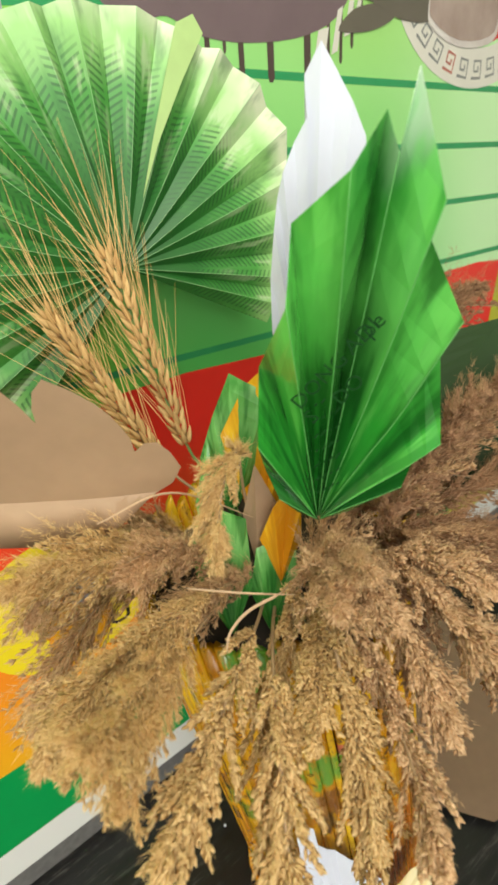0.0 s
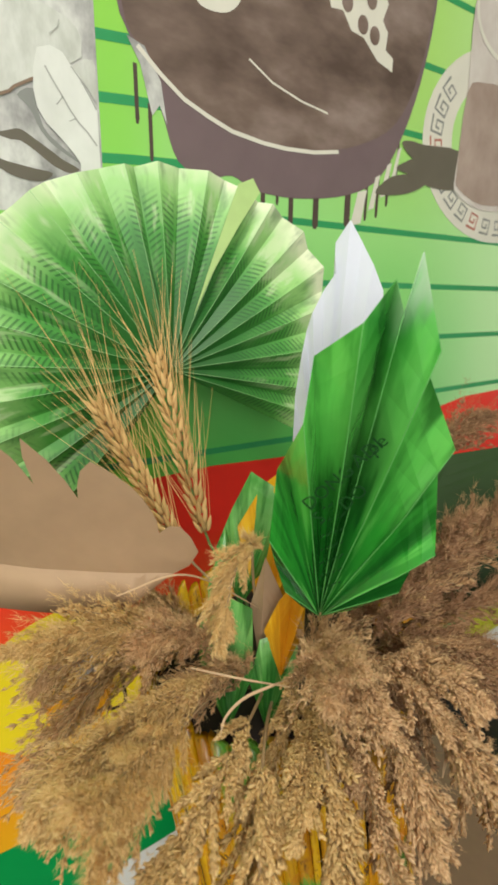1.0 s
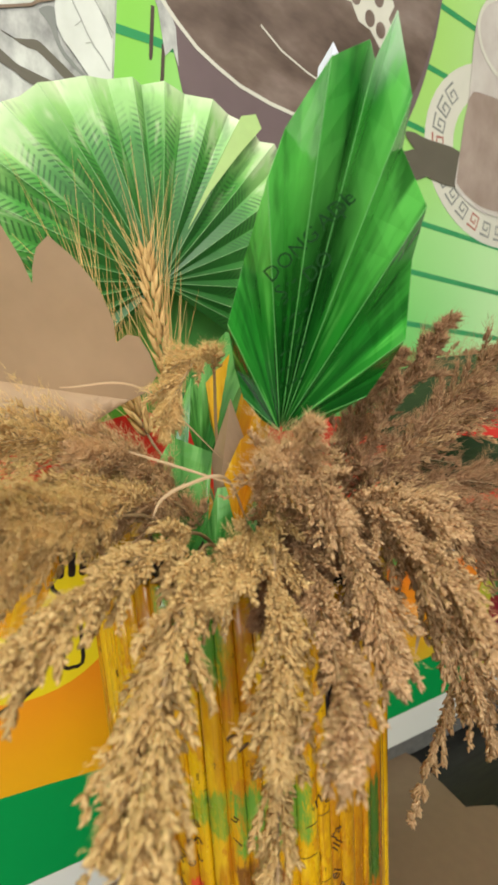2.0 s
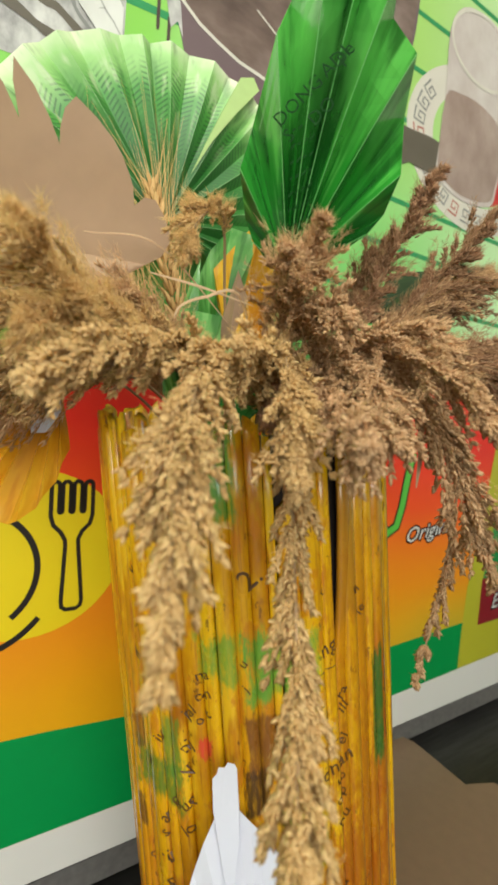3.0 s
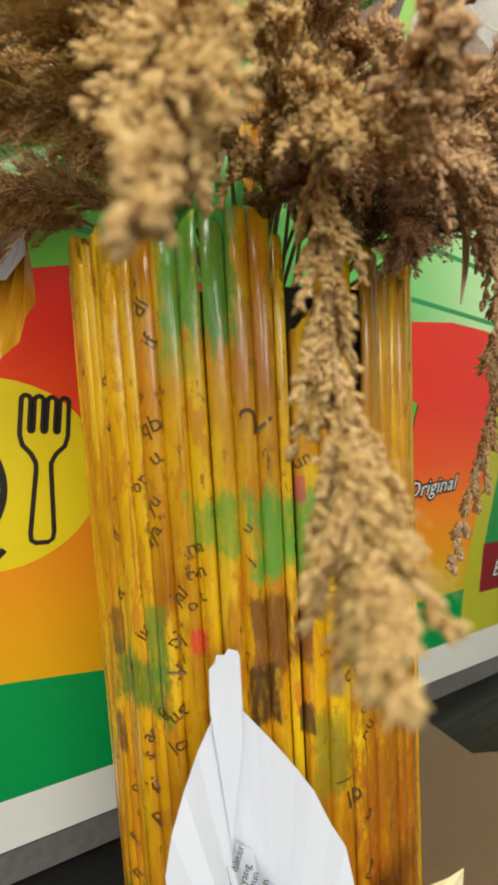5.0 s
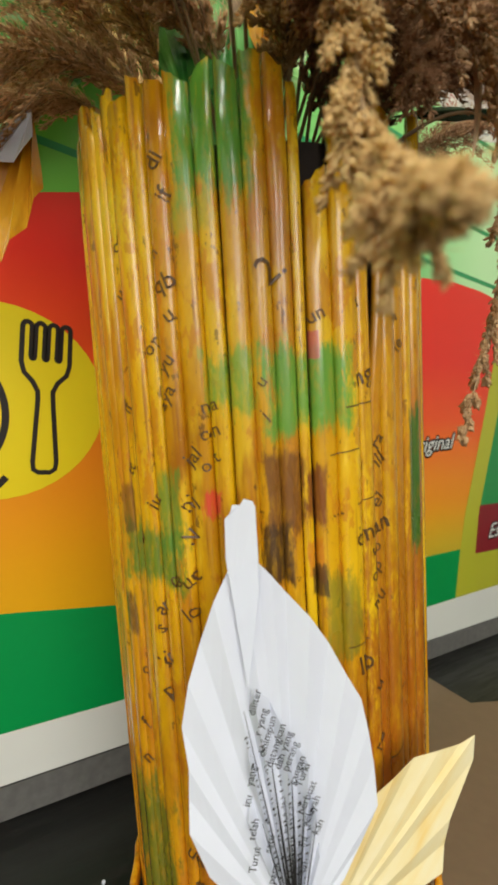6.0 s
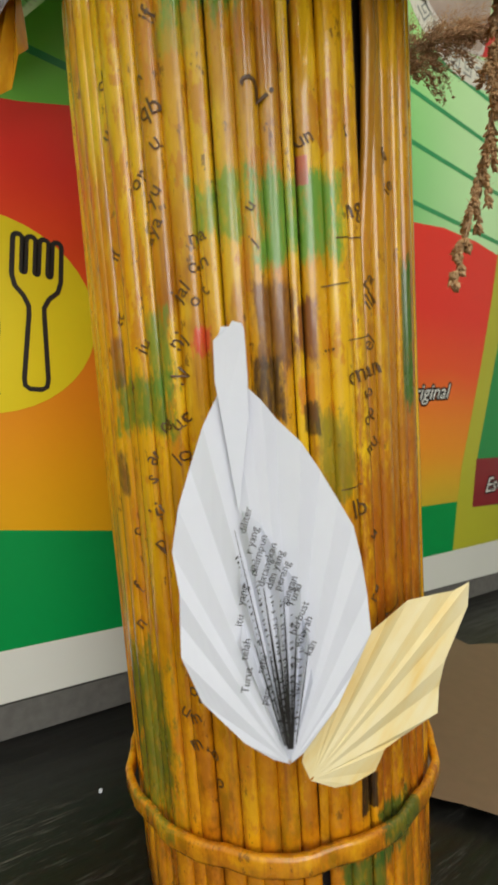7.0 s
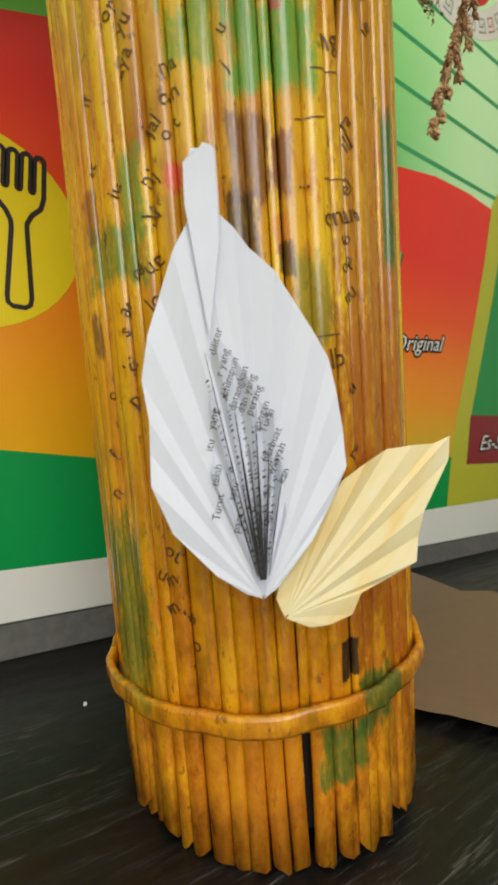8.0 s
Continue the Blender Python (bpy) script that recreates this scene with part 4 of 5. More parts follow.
# white book-page leaf on the vase
white = leaf("white_paper_leaf", (-0.1066, -0.1102, 0.1718), (-0.121, 0.159, 0.98), (-0.52, -0.85, 0.06),
             [(-66, 0.008), (-55.3, 0.0236), (-46, 0.050), (-36.7, 0.0721), (-30, 0.083), (-24.9, 0.0931), (-21.4, 0.1108), (-16, 0.128), (-11.2, 0.1431), (-7, 0.160), (-3.7, 0.1717), (-1.5, 0.178), (0.7, 0.1761), (3, 0.166), (5.2, 0.1584), (9.5, 0.147), (13.6, 0.1359), (18, 0.123), (23, 0.1116), (27.1, 0.1003), (33, 0.084), (40.2, 0.070), (44, 0.050), (48, 0.0338), (60, 0.008)],
             0, 0.0011, M_WHITE, "white pleated book-page leaf with printed lines, fixed to the vase", 0.10, 0.011, 3, uneven=0.95)
bm = bmesh.new()
for x, y, z in [(-0.0085, 0.118, 0.0022), (-0.0105, 0.160, 0.0012), (-0.0115, 0.178, 0.0004), (-0.0098, 0.1965, 0.0000), (-0.0070, 0.1990, 0.0004), (-0.0055, 0.2025, 0.0), (-0.0020, 0.2020, 0.0002), (0.0, 0.2046, 0.0), (0.0040, 0.2030, 0.0), (0.0049, 0.2004, 0.0), (0.0036, 0.178, 0.0004), (0.0015, 0.160, 0.0016)]:
    bm.verts.new((x, y, z))
bm.faces.new(bm.verts)
thick(part("stem_tab", bm, M_WHITE, white, "white torn paper tab folded up at the tip"))
pleats(white, M_WHITE, [(-17, 0.050), (-11, 0.072), (-6, 0.100), (-3, 0.118), (2, 0.104), (8, 0.088), (13, 0.068), (18, 0.050), (24, 0.030)], 7, 0.0034, 6, -0.15, 0.03, 31)
LINES = [("diliter", -0.005, 0.1147), ("r yang", -0.0033, 0.1054), ("dihimpun", -0.0013, 0.0985), ("datangkan", 0.002, 0.0937), ("dan yang", 0.0051, 0.0909), ("perang", 0.0079, 0.0876), ("gangan", 0.0102, 0.0808), ("Turki", 0.0123, 0.0781), ("berbuat", 0.0131, 0.0676), ("wilayah", 0.0142, 0.0612), ("kan", 0.0164, 0.0534),
         ("yang", -0.0105, 0.082), ("itu", -0.0133, 0.0712), ("telah", -0.0122, 0.058), ("Turut", -0.0134, 0.0442), ("satu", -0.006, 0.050), ("ini", 0.009, 0.048), ("para", -0.006, 0.036), ("lain", 0.007, 0.036), ("juga", 0.001, 0.026)]
for text, x, y in LINES:
    me = word_mesh(text, 0.0050, 0.00005)
    me.transform(pose(x, y, 0.0064 + 0.15 * (x * x + y * y), 0, 0, 66 - 500 * x))
    part_mesh("printed_line", me, M_BLACK, white, "black printed words")
marks = random.Random(17)
for a, r1 in ((-7, 0.100), (-3.2, 0.098), (0.6, 0.088), (3.4, 0.080), (7.2, 0.074), (12, 0.064)):
    # cut-off ends of printed rows along a fold
    bm = bmesh.new()
    r = 0.018
    while r < r1:
        x, y = marks.uniform(0.0002, 0.0008), marks.uniform(0.0002, 0.0005)
        q = [bm.verts.new((marks.uniform(-0.0003, 0.0003) + i * x, r + j * y + i * x * 0.6, 0.0050 + 0.15 * r * r)) for i, j in ((-1, -1), (1, -1), (1, 1), (-1, 1))]
        bm.faces.new(q)
        r += marks.uniform(0.0010, 0.0046)
    bm.transform(pose(0, 0, 0, 0, 0, -a))
    thick(part("print_edge", bm, M_BLACK, white, "black cut-off ends of printed rows"), 0.0001)
for a, r0, r1, w in ((-6, 0.012, 0.112, 0.0005), (-1.5, 0.010, 0.084, 0.0009), (1.5, 0.010, 0.070, 0.0006), (4.5, 0.010, 0.076, 0.0009), (9, 0.010, 0.066, 0.0007), (15, 0.012, 0.058, 0.0005), (-3.5, 0.010, 0.052, 0.0008), (3, 0.010, 0.046, 0.0009), (7, 0.010, 0.042, 0.0007), (-9, 0.012, 0.060, 0.0006)):
    # black strips: printed edges of the inner folds and painted shade between them
    bm = bmesh.new()
    ends = [(-w * 0.4, r0), (w * 0.4, r0), (w * 0.65, r0 * 0.5 + r1 * 0.5), (w * 0.2, r1), (-w * 0.2, r1), (-w * 0.65, r0 * 0.5 + r1 * 0.5)]
    bm.faces.new([bm.verts.new((x, y, 0.0051 + 0.15 * y * y)) for x, y in ends])
    bm.transform(pose(0, 0, 0, 0, 0, -a))
    thick(part("fold_gap_strip", bm, M_BLACK, white, "black strip for printed edge and shade between folds"), 0.0002)
leaf("cream_paper_leaf", (-0.0967, -0.1139, 0.1623), (0.70, 0.03, 0.70), (-0.36, -0.92, 0.16),
     [(-67, 0.0095), (-45, 0.022), (-23.1, 0.040), (-19.5, 0.055), (-15.9, 0.0701), (-11, 0.083), (-6.6, 0.0962), (-1, 0.107), (3.5, 0.1169), (5, 0.1263), (9.3, 0.1173), (15.5, 0.0884), (22, 0.080), (29.9, 0.0728), (33, 0.052), (34.5, 0.0397), (49.5, 0.0339), (60, 0.022), (70.3, 0.0134)],
     0, 0.0008, M_CREAM, "cream pleated paper leaf fixed beside the white one", 0.2, 0.0, 8, uneven=0.95)

gleaf = leaf("green_paper_leaf", (-0.115, -0.078, 0.652), (0.087, -0.10, 0.977), (-0.627, -0.77, -0.06),
             [(-68, 0.012), (-58, 0.026), (-48, 0.040), (-36.5, 0.060), (-25, 0.088), (-14.2, 0.119), (-11.2, 0.147), (-4.0, 0.166), (0.7, 0.185), (2.2, 0.172), (3.4, 0.199), (9.2, 0.160), (11.0, 0.147), (20.4, 0.1225), (25, 0.107), (40, 0.075), (47, 0.062), (54, 0.047), (66, 0.018)],
             0, 0.0140, M_GLEAF, "large glossy green pleated leaf folded from a printed page", 0.0, 0.0, 5, crease=M_CREASE)
M_GINK = plain("dark_green_print", (0.006, 0.045, 0.008), 0.7, 0.1, 60, 0.1)
for text, x, y in (("DONG", -0.0092, 0.083), ("ADI", 0.0056, 0.104), ("S", -0.0104, 0.0656), ("DO", 0.0040, 0.080), ("pe", 0.0094, 0.109)):
    me = word_mesh(text, 0.0100, 0.00005)
    me.transform(pose(x, y, 0.0112, 0, 0, 54))
    part_mesh("printed_letters", me, M_GINK, gleaf, "dark faint letters")
for k in range(26):
    w, x, y = 0.0009 + 0.0005 * (k % 3), -0.004 + 0.0030 * (k % 4) - 0.0012 * (k // 4), 0.024 + 0.0020 * k
    bm = box_bm(-w, w, -0.0004, 0.0004, 0, 0.0001)
    bm.transform(pose(x, y, 0.0080, 0, 0, 60))
    part("print_bar", bm, M_GINK, gleaf, "faint dark printed mark")

leaf("white_paper_leaf", (-0.078, -0.035, 0.66), (0.035, 0.026, 0.21), (-0.63, -0.77, 0.0),
     [(-19, 0.04), (-16.8, 0.0819), (-13, 0.110), (-9.8, 0.1356), (-8.2, 0.148), (-6.8, 0.1599), (-4.5, 0.172), (-2.4, 0.1796), (-2.7, 0.1948), (-0.7, 0.2077), (1.7, 0.1985), (4, 0.186), (6.8, 0.1744), (9, 0.15), (11, 0.11)],
     0, 0.0016, M_WHITE, "white pleated paper leaf standing behind the green one", 0.0, 0.01, 11)

# green fan behind
fan = leaf("green_paper_fan", (-0.080, 0.18, 0.758), (-0.005, 0.05, 0.999), (-0.099, -0.99, 0.05),
           [(-140, 0.185), (-120, 0.178), (-90, 0.182), (-44, 0.187), (-32, 0.183), (-10, 0.179), (16, 0.185), (31, 0.190), (54, 0.205), (63, 0.208), (80, 0.175), (100, 0.160), (118, 0.160)],
           21, 0.0045, M_FAN, "wide green pleated paper fan with a printed herringbone", 0.25, 0.012, 4, rings=12, crease=M_FANFOLD)

bm = bmesh.new()
for a0, r in ((24.0, 0.055), (26.5, 0.100), (29.5, 0.150), (31.5, 0.192), (28.0, 0.199), (24.5, 0.186), (24.0, 0.140), (23.6, 0.095)):
    bm.verts.new((r * math.sin(radians(a0)), r * math.cos(radians(a0)), 0.0095 - 0.25 * r * r))
bm.faces.new(bm.verts)
bmesh.ops.recalc_face_normals(bm, faces=bm.faces[:])
thick(part("turned_fold", bm, paper("pale_page_back", (0.52, 0.72, 0.28), 0.12, 0.2), fan, "pale yellow-green fold turned over"))

# kraft leaf beside the vase mouth


def lobed(name, m, outline, mat, label, curl=0.8, fold=0.0):
    th = thing(name, m, label, "paper leaf")
    pts = [Vector(p) for p in outline]
    c = sum(pts, Vector((0, 0))) / len(pts)
    bm = bmesh.new()
    f = bm.faces.new([bm.verts.new((p.x, p.y, 0)) for p in pts])
    f.normal_update()
    bmesh.ops.triangulate(bm, faces=[f])
    bmesh.ops.subdivide_edges(bm, edges=bm.edges[:], cuts=5, use_grid_fill=True)
    if fold:
        bmesh.ops.bisect_plane(bm, geom=bm.verts[:] + bm.edges[:] + bm.faces[:], plane_co=(-0.03, -0.042, 0), plane_no=(0.3, 1, 0))
    for v in bm.verts:
        v.co.z = -curl * (v.co.x - c.x) ** 2 + 0.25 * curl * (v.co.y - c.y) ** 2 + fold * max(0.0, -0.042 - 0.3 * (v.co.x + 0.03) - v.co.y) + 0.0022 * noise.noise(v.co * 22)
    bmesh.ops.recalc_face_normals(bm, faces=bm.faces[:])
    if fold:
        flap = bm.copy()
        under = lambda f: f.calc_center_median().y < -0.042 - 0.3 * (f.calc_center_median().x + 0.03)
        bmesh.ops.delete(flap, geom=[f for f in flap.faces if not under(f)], context="FACES")
        bmesh.ops.delete(bm, geom=[f for f in bm.faces if under(f)], context="FACES")
        thick(part("folded_flap", flap, mat, th, "lower flap folded forward", True), 0.0004)
    sheet = thick(part("paper_sheet", bm, mat, th, smooth=True), 0.0004)
    sheet.modifiers.new("crisp_edge", "EDGE_SPLIT").split_angle = radians(35)
    return th


KRAFT_M = leaf_frame((-0.193, -0.0075, 0.709), (-0.1, 0.2, 0.97), (-0.479, -0.83, -0.287))
lobed("kraft_paper_leaf", KRAFT_M,
      [(0.0258, -0.041), (0.024, -0.028), (0.0202, -0.0181), (0.014, -0.016), (0.0071, -0.0197), (0.0085, -0.010), (0.0077, -0.0024), (0.0055, 0.008), (0.0019, 0.0168), (-0.005, 0.028), (-0.0137, 0.0387), (-0.021, 0.034), (-0.026, 0.025), (-0.0285, 0.0166), (-0.0305, 0.030), (-0.035, 0.046), (-0.0426, 0.0604), (-0.046, 0.050), (-0.0475, 0.0315), (-0.052, 0.050), (-0.062, 0.068), (-0.09, 0.085), (-0.13, 0.07), (-0.15, 0.0), (-0.12, -0.045), (-0.0817, -0.056), (-0.055, -0.063), (-0.0253, -0.066), (0.0, -0.056), (0.018, -0.05)],
      M_KRAFT, "brown kraft paper leaf with lobed edge among the reeds", 0.9, fold=0.35)
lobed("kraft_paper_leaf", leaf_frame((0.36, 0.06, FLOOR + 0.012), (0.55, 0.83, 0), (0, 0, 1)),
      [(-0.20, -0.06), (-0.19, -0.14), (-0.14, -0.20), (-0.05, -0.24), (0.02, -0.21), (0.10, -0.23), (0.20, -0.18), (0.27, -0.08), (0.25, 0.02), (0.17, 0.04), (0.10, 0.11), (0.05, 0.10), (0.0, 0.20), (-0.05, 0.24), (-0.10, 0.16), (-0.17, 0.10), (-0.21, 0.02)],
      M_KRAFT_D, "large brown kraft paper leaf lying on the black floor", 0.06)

# hanging orange leaf, small green and dark leaves
leaf("orange_paper_leaf", (-0.200, 0.072, 0.588), (-0.22, 0.22, -0.95), (-0.70, -0.70, 0.1),
     [(-32, 0.050), (-22, 0.074), (-14, 0.088), (-6, 0.106), (3, 0.116), (12, 0.098), (21, 0.074), (30, 0.046)],
     6, 0.004, M_ORANGE, "orange pleated paper leaf hanging beside the vase", 0.0, 0.04, 6)
leaf("white_paper_leaf", (-0.202, 0.062, 0.580), (-0.55, 0.05, -0.75), (-0.70, -0.70, 0.1),
     [(-36, 0.016), (-18, 0.030), (0, 0.038), (16, 0.030), (34, 0.016)], 3, 0.0016, M_WHITE, "small white pleated paper leaf above the orange one", 0.0, 0.03, 18)
leaf("small_green_leaf", (-0.150, -0.036, 0.556), (0.02, 0.14, 0.72), (-0.62, -0.72, 0.3),
     [(-34, 0.034), (-20, 0.064), (-5, 0.088), (8, 0.090), (20, 0.070), (30, 0.036)], 2, 0.004, M_SGREEN, "small green folded paper leaf in the vase mouth", 0.0, 0.03, 2, "small green leaves")
leaf("small_green_leaf", (-0.130, -0.050, 0.556), (0.15, -0.05, 1), (-0.62, -0.72, 0.3),
     [(-30, 0.03), (-16, 0.060), (0, 0.066), (16, 0.058), (28, 0.03)], 2, 0.003, M_SGREEN, "small green folded paper leaf in the vase mouth", 0.0, 0.03, 7, "small green leaves")
leaf("small_green_leaf", (-0.150, -0.010, 0.600), (-0.22, -0.26, 0.95), (-0.7, -0.5, 0.35),
     [(-16, 0.04), (-5, 0.070), (2, 0.084), (9, 0.055), (15, 0.03)], 1, 0.003, M_SGREEN, "narrow light green folded paper strip", 0.0, 0.02, 9, "small green leaves")
leaf("small_green_leaf", (-0.118, 0.0, 0.615), (0.34, 0.15, 0.9), (-0.6, -0.75, 0.2),
     [(-34, 0.045), (-18, 0.075), (-2, 0.098), (12, 0.088), (26, 0.055)], 2, 0.004, M_SGREEN, "light green curled paper leaf behind the stems", 0.5, 0.03, 10, "small green leaves")
leaf("yellow_paper_leaf", (-0.104, -0.01, 0.60), (0.22, 0.15, 0.95), (-0.62, -0.75, 0.1),
     [(-26, 0.05), (-10, 0.10), (4, 0.118), (14, 0.085), (26, 0.045)], 3, 0.004, M_ORANGE, "yellow curled paper leaf behind the stems", 0.9, 0.03, 12)
leaf("orange_paper_leaf", (-0.118, -0.048, 0.590), (0.02, -0.12, 1), (-0.62, -0.76, 0.15),
     [(-24, 0.03), (-12, 0.054), (0, 0.062), (12, 0.052), (24, 0.03)], 2, 0.004, M_ORANGE, "small orange paper leaf under the green one", 0.0, 0.03, 15)
leaf("kraft_paper_strip", (-0.122, -0.030, 0.590), (0.12, 0.05, 1), (-0.62, -0.76, 0.15),
     [(-14, 0.04), (-5, 0.072), (4, 0.080), (12, 0.05)], 1, 0.003, M_KRAFT, "narrow brown kraft paper strip among the stems", 0.0, 0.03, 16)
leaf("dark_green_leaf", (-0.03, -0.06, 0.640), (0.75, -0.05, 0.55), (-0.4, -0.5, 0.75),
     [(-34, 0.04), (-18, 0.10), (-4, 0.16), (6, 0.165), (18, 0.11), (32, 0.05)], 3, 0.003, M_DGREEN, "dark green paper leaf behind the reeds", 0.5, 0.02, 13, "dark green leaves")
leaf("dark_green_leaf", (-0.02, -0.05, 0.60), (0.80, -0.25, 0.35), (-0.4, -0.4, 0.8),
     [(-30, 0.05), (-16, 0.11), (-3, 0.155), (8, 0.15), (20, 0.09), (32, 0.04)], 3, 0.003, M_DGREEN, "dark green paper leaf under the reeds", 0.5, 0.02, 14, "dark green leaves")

# ---------------------------------------------------------------- reeds and wheat


def spikelets(places, ways, lengths, widths, seed):
    """Many little pointed seed husks as one mesh."""
    r0 = np.random.RandomState(seed)
    n = len(places)
    d = np.asarray(ways)
    d /= np.linalg.norm(d, axis=1)[:, None] + 1e-9
    s = np.cross(d, r0.normal(size=(n, 3)))
    s /= np.linalg.norm(s, axis=1)[:, None] + 1e-9
    u = np.cross(d, s)
    p = np.asarray(places)
    L = np.asarray(lengths)[:, None]
    W = np.asarray(widths)[:, None]
    rows = [p[:, None]]
    for f, k in ((0.28, 1.0), (0.68, 0.85)):
        for a in (0.0, 2.094, 4.189):
            rows.append((p + d * L * f + (s * math.cos(a + f) + u * math.sin(a + f)) * W * k)[:, None])
    rows.append((p + d * L)[:, None])
    verts = np.concatenate(rows, 1).reshape(-1, 3)
    tri = np.array([(0, 2, 1), (0, 3, 2), (0, 1, 3), (1, 2, 5), (1, 5, 4), (2, 3, 6), (2, 6, 5), (3, 1, 4), (3, 4, 6), (4, 5, 7), (5, 6, 7), (6, 4, 7)])
    faces = (tri[None] + 8 * np.arange(n)[:, None, None]).reshape(-1, 3)
    me = bpy.data.meshes.new("panicle")
    me.from_pydata(verts.tolist(), [], faces.tolist())
    return me


def hair_mesh(places, ways, lengths, width):
    p, d = np.asarray(places), np.asarray(ways)
    d = d / (np.linalg.norm(d, axis=1)[:, None] + 1e-9)
    s = np.cross(d, np.random.RandomState(3).normal(size=d.shape))
    s /= np.linalg.norm(s, axis=1)[:, None] + 1e-9
    L = np.asarray(lengths)[:, None]
    verts = np.stack([p - s * width, p + s * width, p + d * L], 1).reshape(-1, 3)
    me = bpy.data.meshes.new("fluff")
    me.from_pydata(verts.tolist(), [], (np.arange(len(p) * 3).reshape(-1, 3)).tolist())
    return me


def reed(ctrl, mat, label, start=0.3, count=1500, spread=0.016, size=0.0055, hairs=0, seed=0, droop=0.3, plump=0.23):
    """A dry reed plume: stem, side branches with seed husks, fluff."""
    r0 = np.random.RandomState(100 + seed)
    pts = curve_points(ctrl, 60)
    base = pts[0].copy()
    th = thing("reed_plume", Matrix.Translation(base), label, "dried reed", "reed plumes in the vase")
    loc = [p - base for p in pts]
    bm = bmesh.new()
    sweep(bm, loc, [0.0012 - 0.0008 * i / 59 for i in range(60)], 6)
    arr = np.array([tuple(p) for p in loc])
    tang = np.gradient(arr, axis=0)
    tang /= np.linalg.norm(tang, axis=1)[:, None] + 1e-9
    i0 = int(start * 59)
    count = int(count * 2.6)
    size *= 0.74
    feathery = hairs > 0
    hairs = hairs * 3 + 4200 if hairs else 4200
    branches = max(16, count // 60)
    P, D, Ls = [], [], []
    HP, HD = [], []
    total = np.linalg.norm(np.diff(arr[i0:], axis=0), axis=1).sum()
    for b in range(branches):
        f = (b + r0.rand()) / branches
        i = min(59, int(i0 + f * (59 - i0)))
        t = tang[i]
        side = np.cross(t, r0.normal(size=3))
        side /= np.linalg.norm(side) + 1e-9
        shape = (0.35 + 0.65 * math.sin(math.pi * min(1, 0.16 + f * 0.80))) * (1.0 if f < 0.75 else 1.25 - f)
        L = spread * (1.3 + 1.6 * r0.rand()) * shape
        way = t * 0.85 + side * (0.28 + 0.36 * r0.rand())
        way /= np.linalg.norm(way)
        k = max(4, int(count / branches))
        tt = r0.rand(k) ** 0.8
        tt = tt * 0.6 + 0.4 * np.round(tt * 6) / 6
        q = arr[i] + way * (tt * L)[:, None] + np.array([0, 0, -droop]) * (tt ** 2 * L)[:, None] + r0.normal(size=(k, 3)) * spread * 0.075 * (1.25 - 0.85 * tt)[:, None]
        P.append(q)
        D.append(way + r0.normal(size=(k, 3)) * 0.30)
        Ls.append(size * (0.7 + 0.6 * r0.rand(k)))
        sweep(bm, [Vector(arr[i]), Vector(arr[i] + way * L * 0.5 + np.array([0, 0, -droop]) * 0.25 * L), Vector(arr[i] + way * L + np.array([0, 0, -droop]) * L)], [0.0004, 0.0003, 0.0002], 3)
        if hairs:
            hk = hairs // branches
            tt = r0.rand(hk)
            HP.append(arr[i] + way * (tt * L)[:, None] + r0.normal(size=(hk, 3)) * spread * 0.08)
            HD.append(way + r0.normal(size=(hk, 3)) * 0.5)
    part("stem", bm, M_STEM, th, "thin dry stem with branches")
    P, D, Ls = np.concatenate(P), np.concatenate(D), np.concatenate(Ls)
    tagged(part_mesh("panicle", spikelets(P, D, Ls, Ls * plump * (0.62 if feathery else 0.95), seed), mat, th, "dry tan seed husks", True), kind="stuff")
    if hairs:
        HP, HD = np.concatenate(HP), np.concatenate(HD)
        tagged(part_mesh("fluff", hair_mesh(HP, HD, (0.003 + 0.0045 * r0.rand(len(HP))) * (1.0 if feathery else 0.62), 0.00016), mat, th, "fine silky fluff"), kind="stuff")
    return th


TAN, BROWN, STRAW = "tan reed plume drooping over the vase rim", "brown feathery reed plume among the leaves", "straw-coloured reed plume hanging in front of the vase"
reed([(-0.09, -0.02, 0.55), (-0.135, -0.105, 0.605), (-0.151, -0.140, 0.548), (-0.166, -0.170, 0.488), (-0.186, -0.199, 0.458), (-0.2055, -0.2250, 0.4420)], M_REED_Y, STRAW, 0.36, 1700, 0.0098, 0.0058, 0, 1)
reed([(-0.10, -0.02, 0.55), (-0.165, -0.095, 0.602), (-0.210, -0.155, 0.570), (-0.236, -0.200, 0.504)], M_REED_Y, STRAW, 0.35, 1500, 0.012, 0.0060, 0, 2)
reed([(-0.10, -0.01, 0.55), (-0.160, -0.075, 0.602), (-0.218, -0.112, 0.598), (-0.258, -0.135, 0.580)], M_REED_Y, STRAW, 0.35, 1400, 0.012, 0.0058, 0, 3)
reed([(-0.10, -0.01, 0.55), (-0.152, -0.042, 0.606), (-0.200, -0.055, 0.618), (-0.240, -0.062, 0.615), (-0.276, -0.075, 0.606)], M_REED_Y, TAN, 0.34, 1900, 0.014, 0.0055, 700, 4)
reed([(-0.10, 0.0, 0.55), (-0.150, -0.035, 0.603), (-0.200, -0.040, 0.602), (-0.240, -0.045, 0.592), (-0.268, -0.058, 0.578)], M_REED_Y, TAN, 0.34, 1900, 0.014, 0.0052, 700, 5)
reed([(-0.11, 0.02, 0.55), (-0.150, 0.0, 0.598), (-0.190, -0.004, 0.628), (-0.225, -0.003, 0.640), (-0.27, -0.003, 0.645)], M_REED_Y, "brown feathery reed plume beside the kraft leaf", 0.26, 1800, 0.018, 0.006, 1500, 6, plump=0.16)
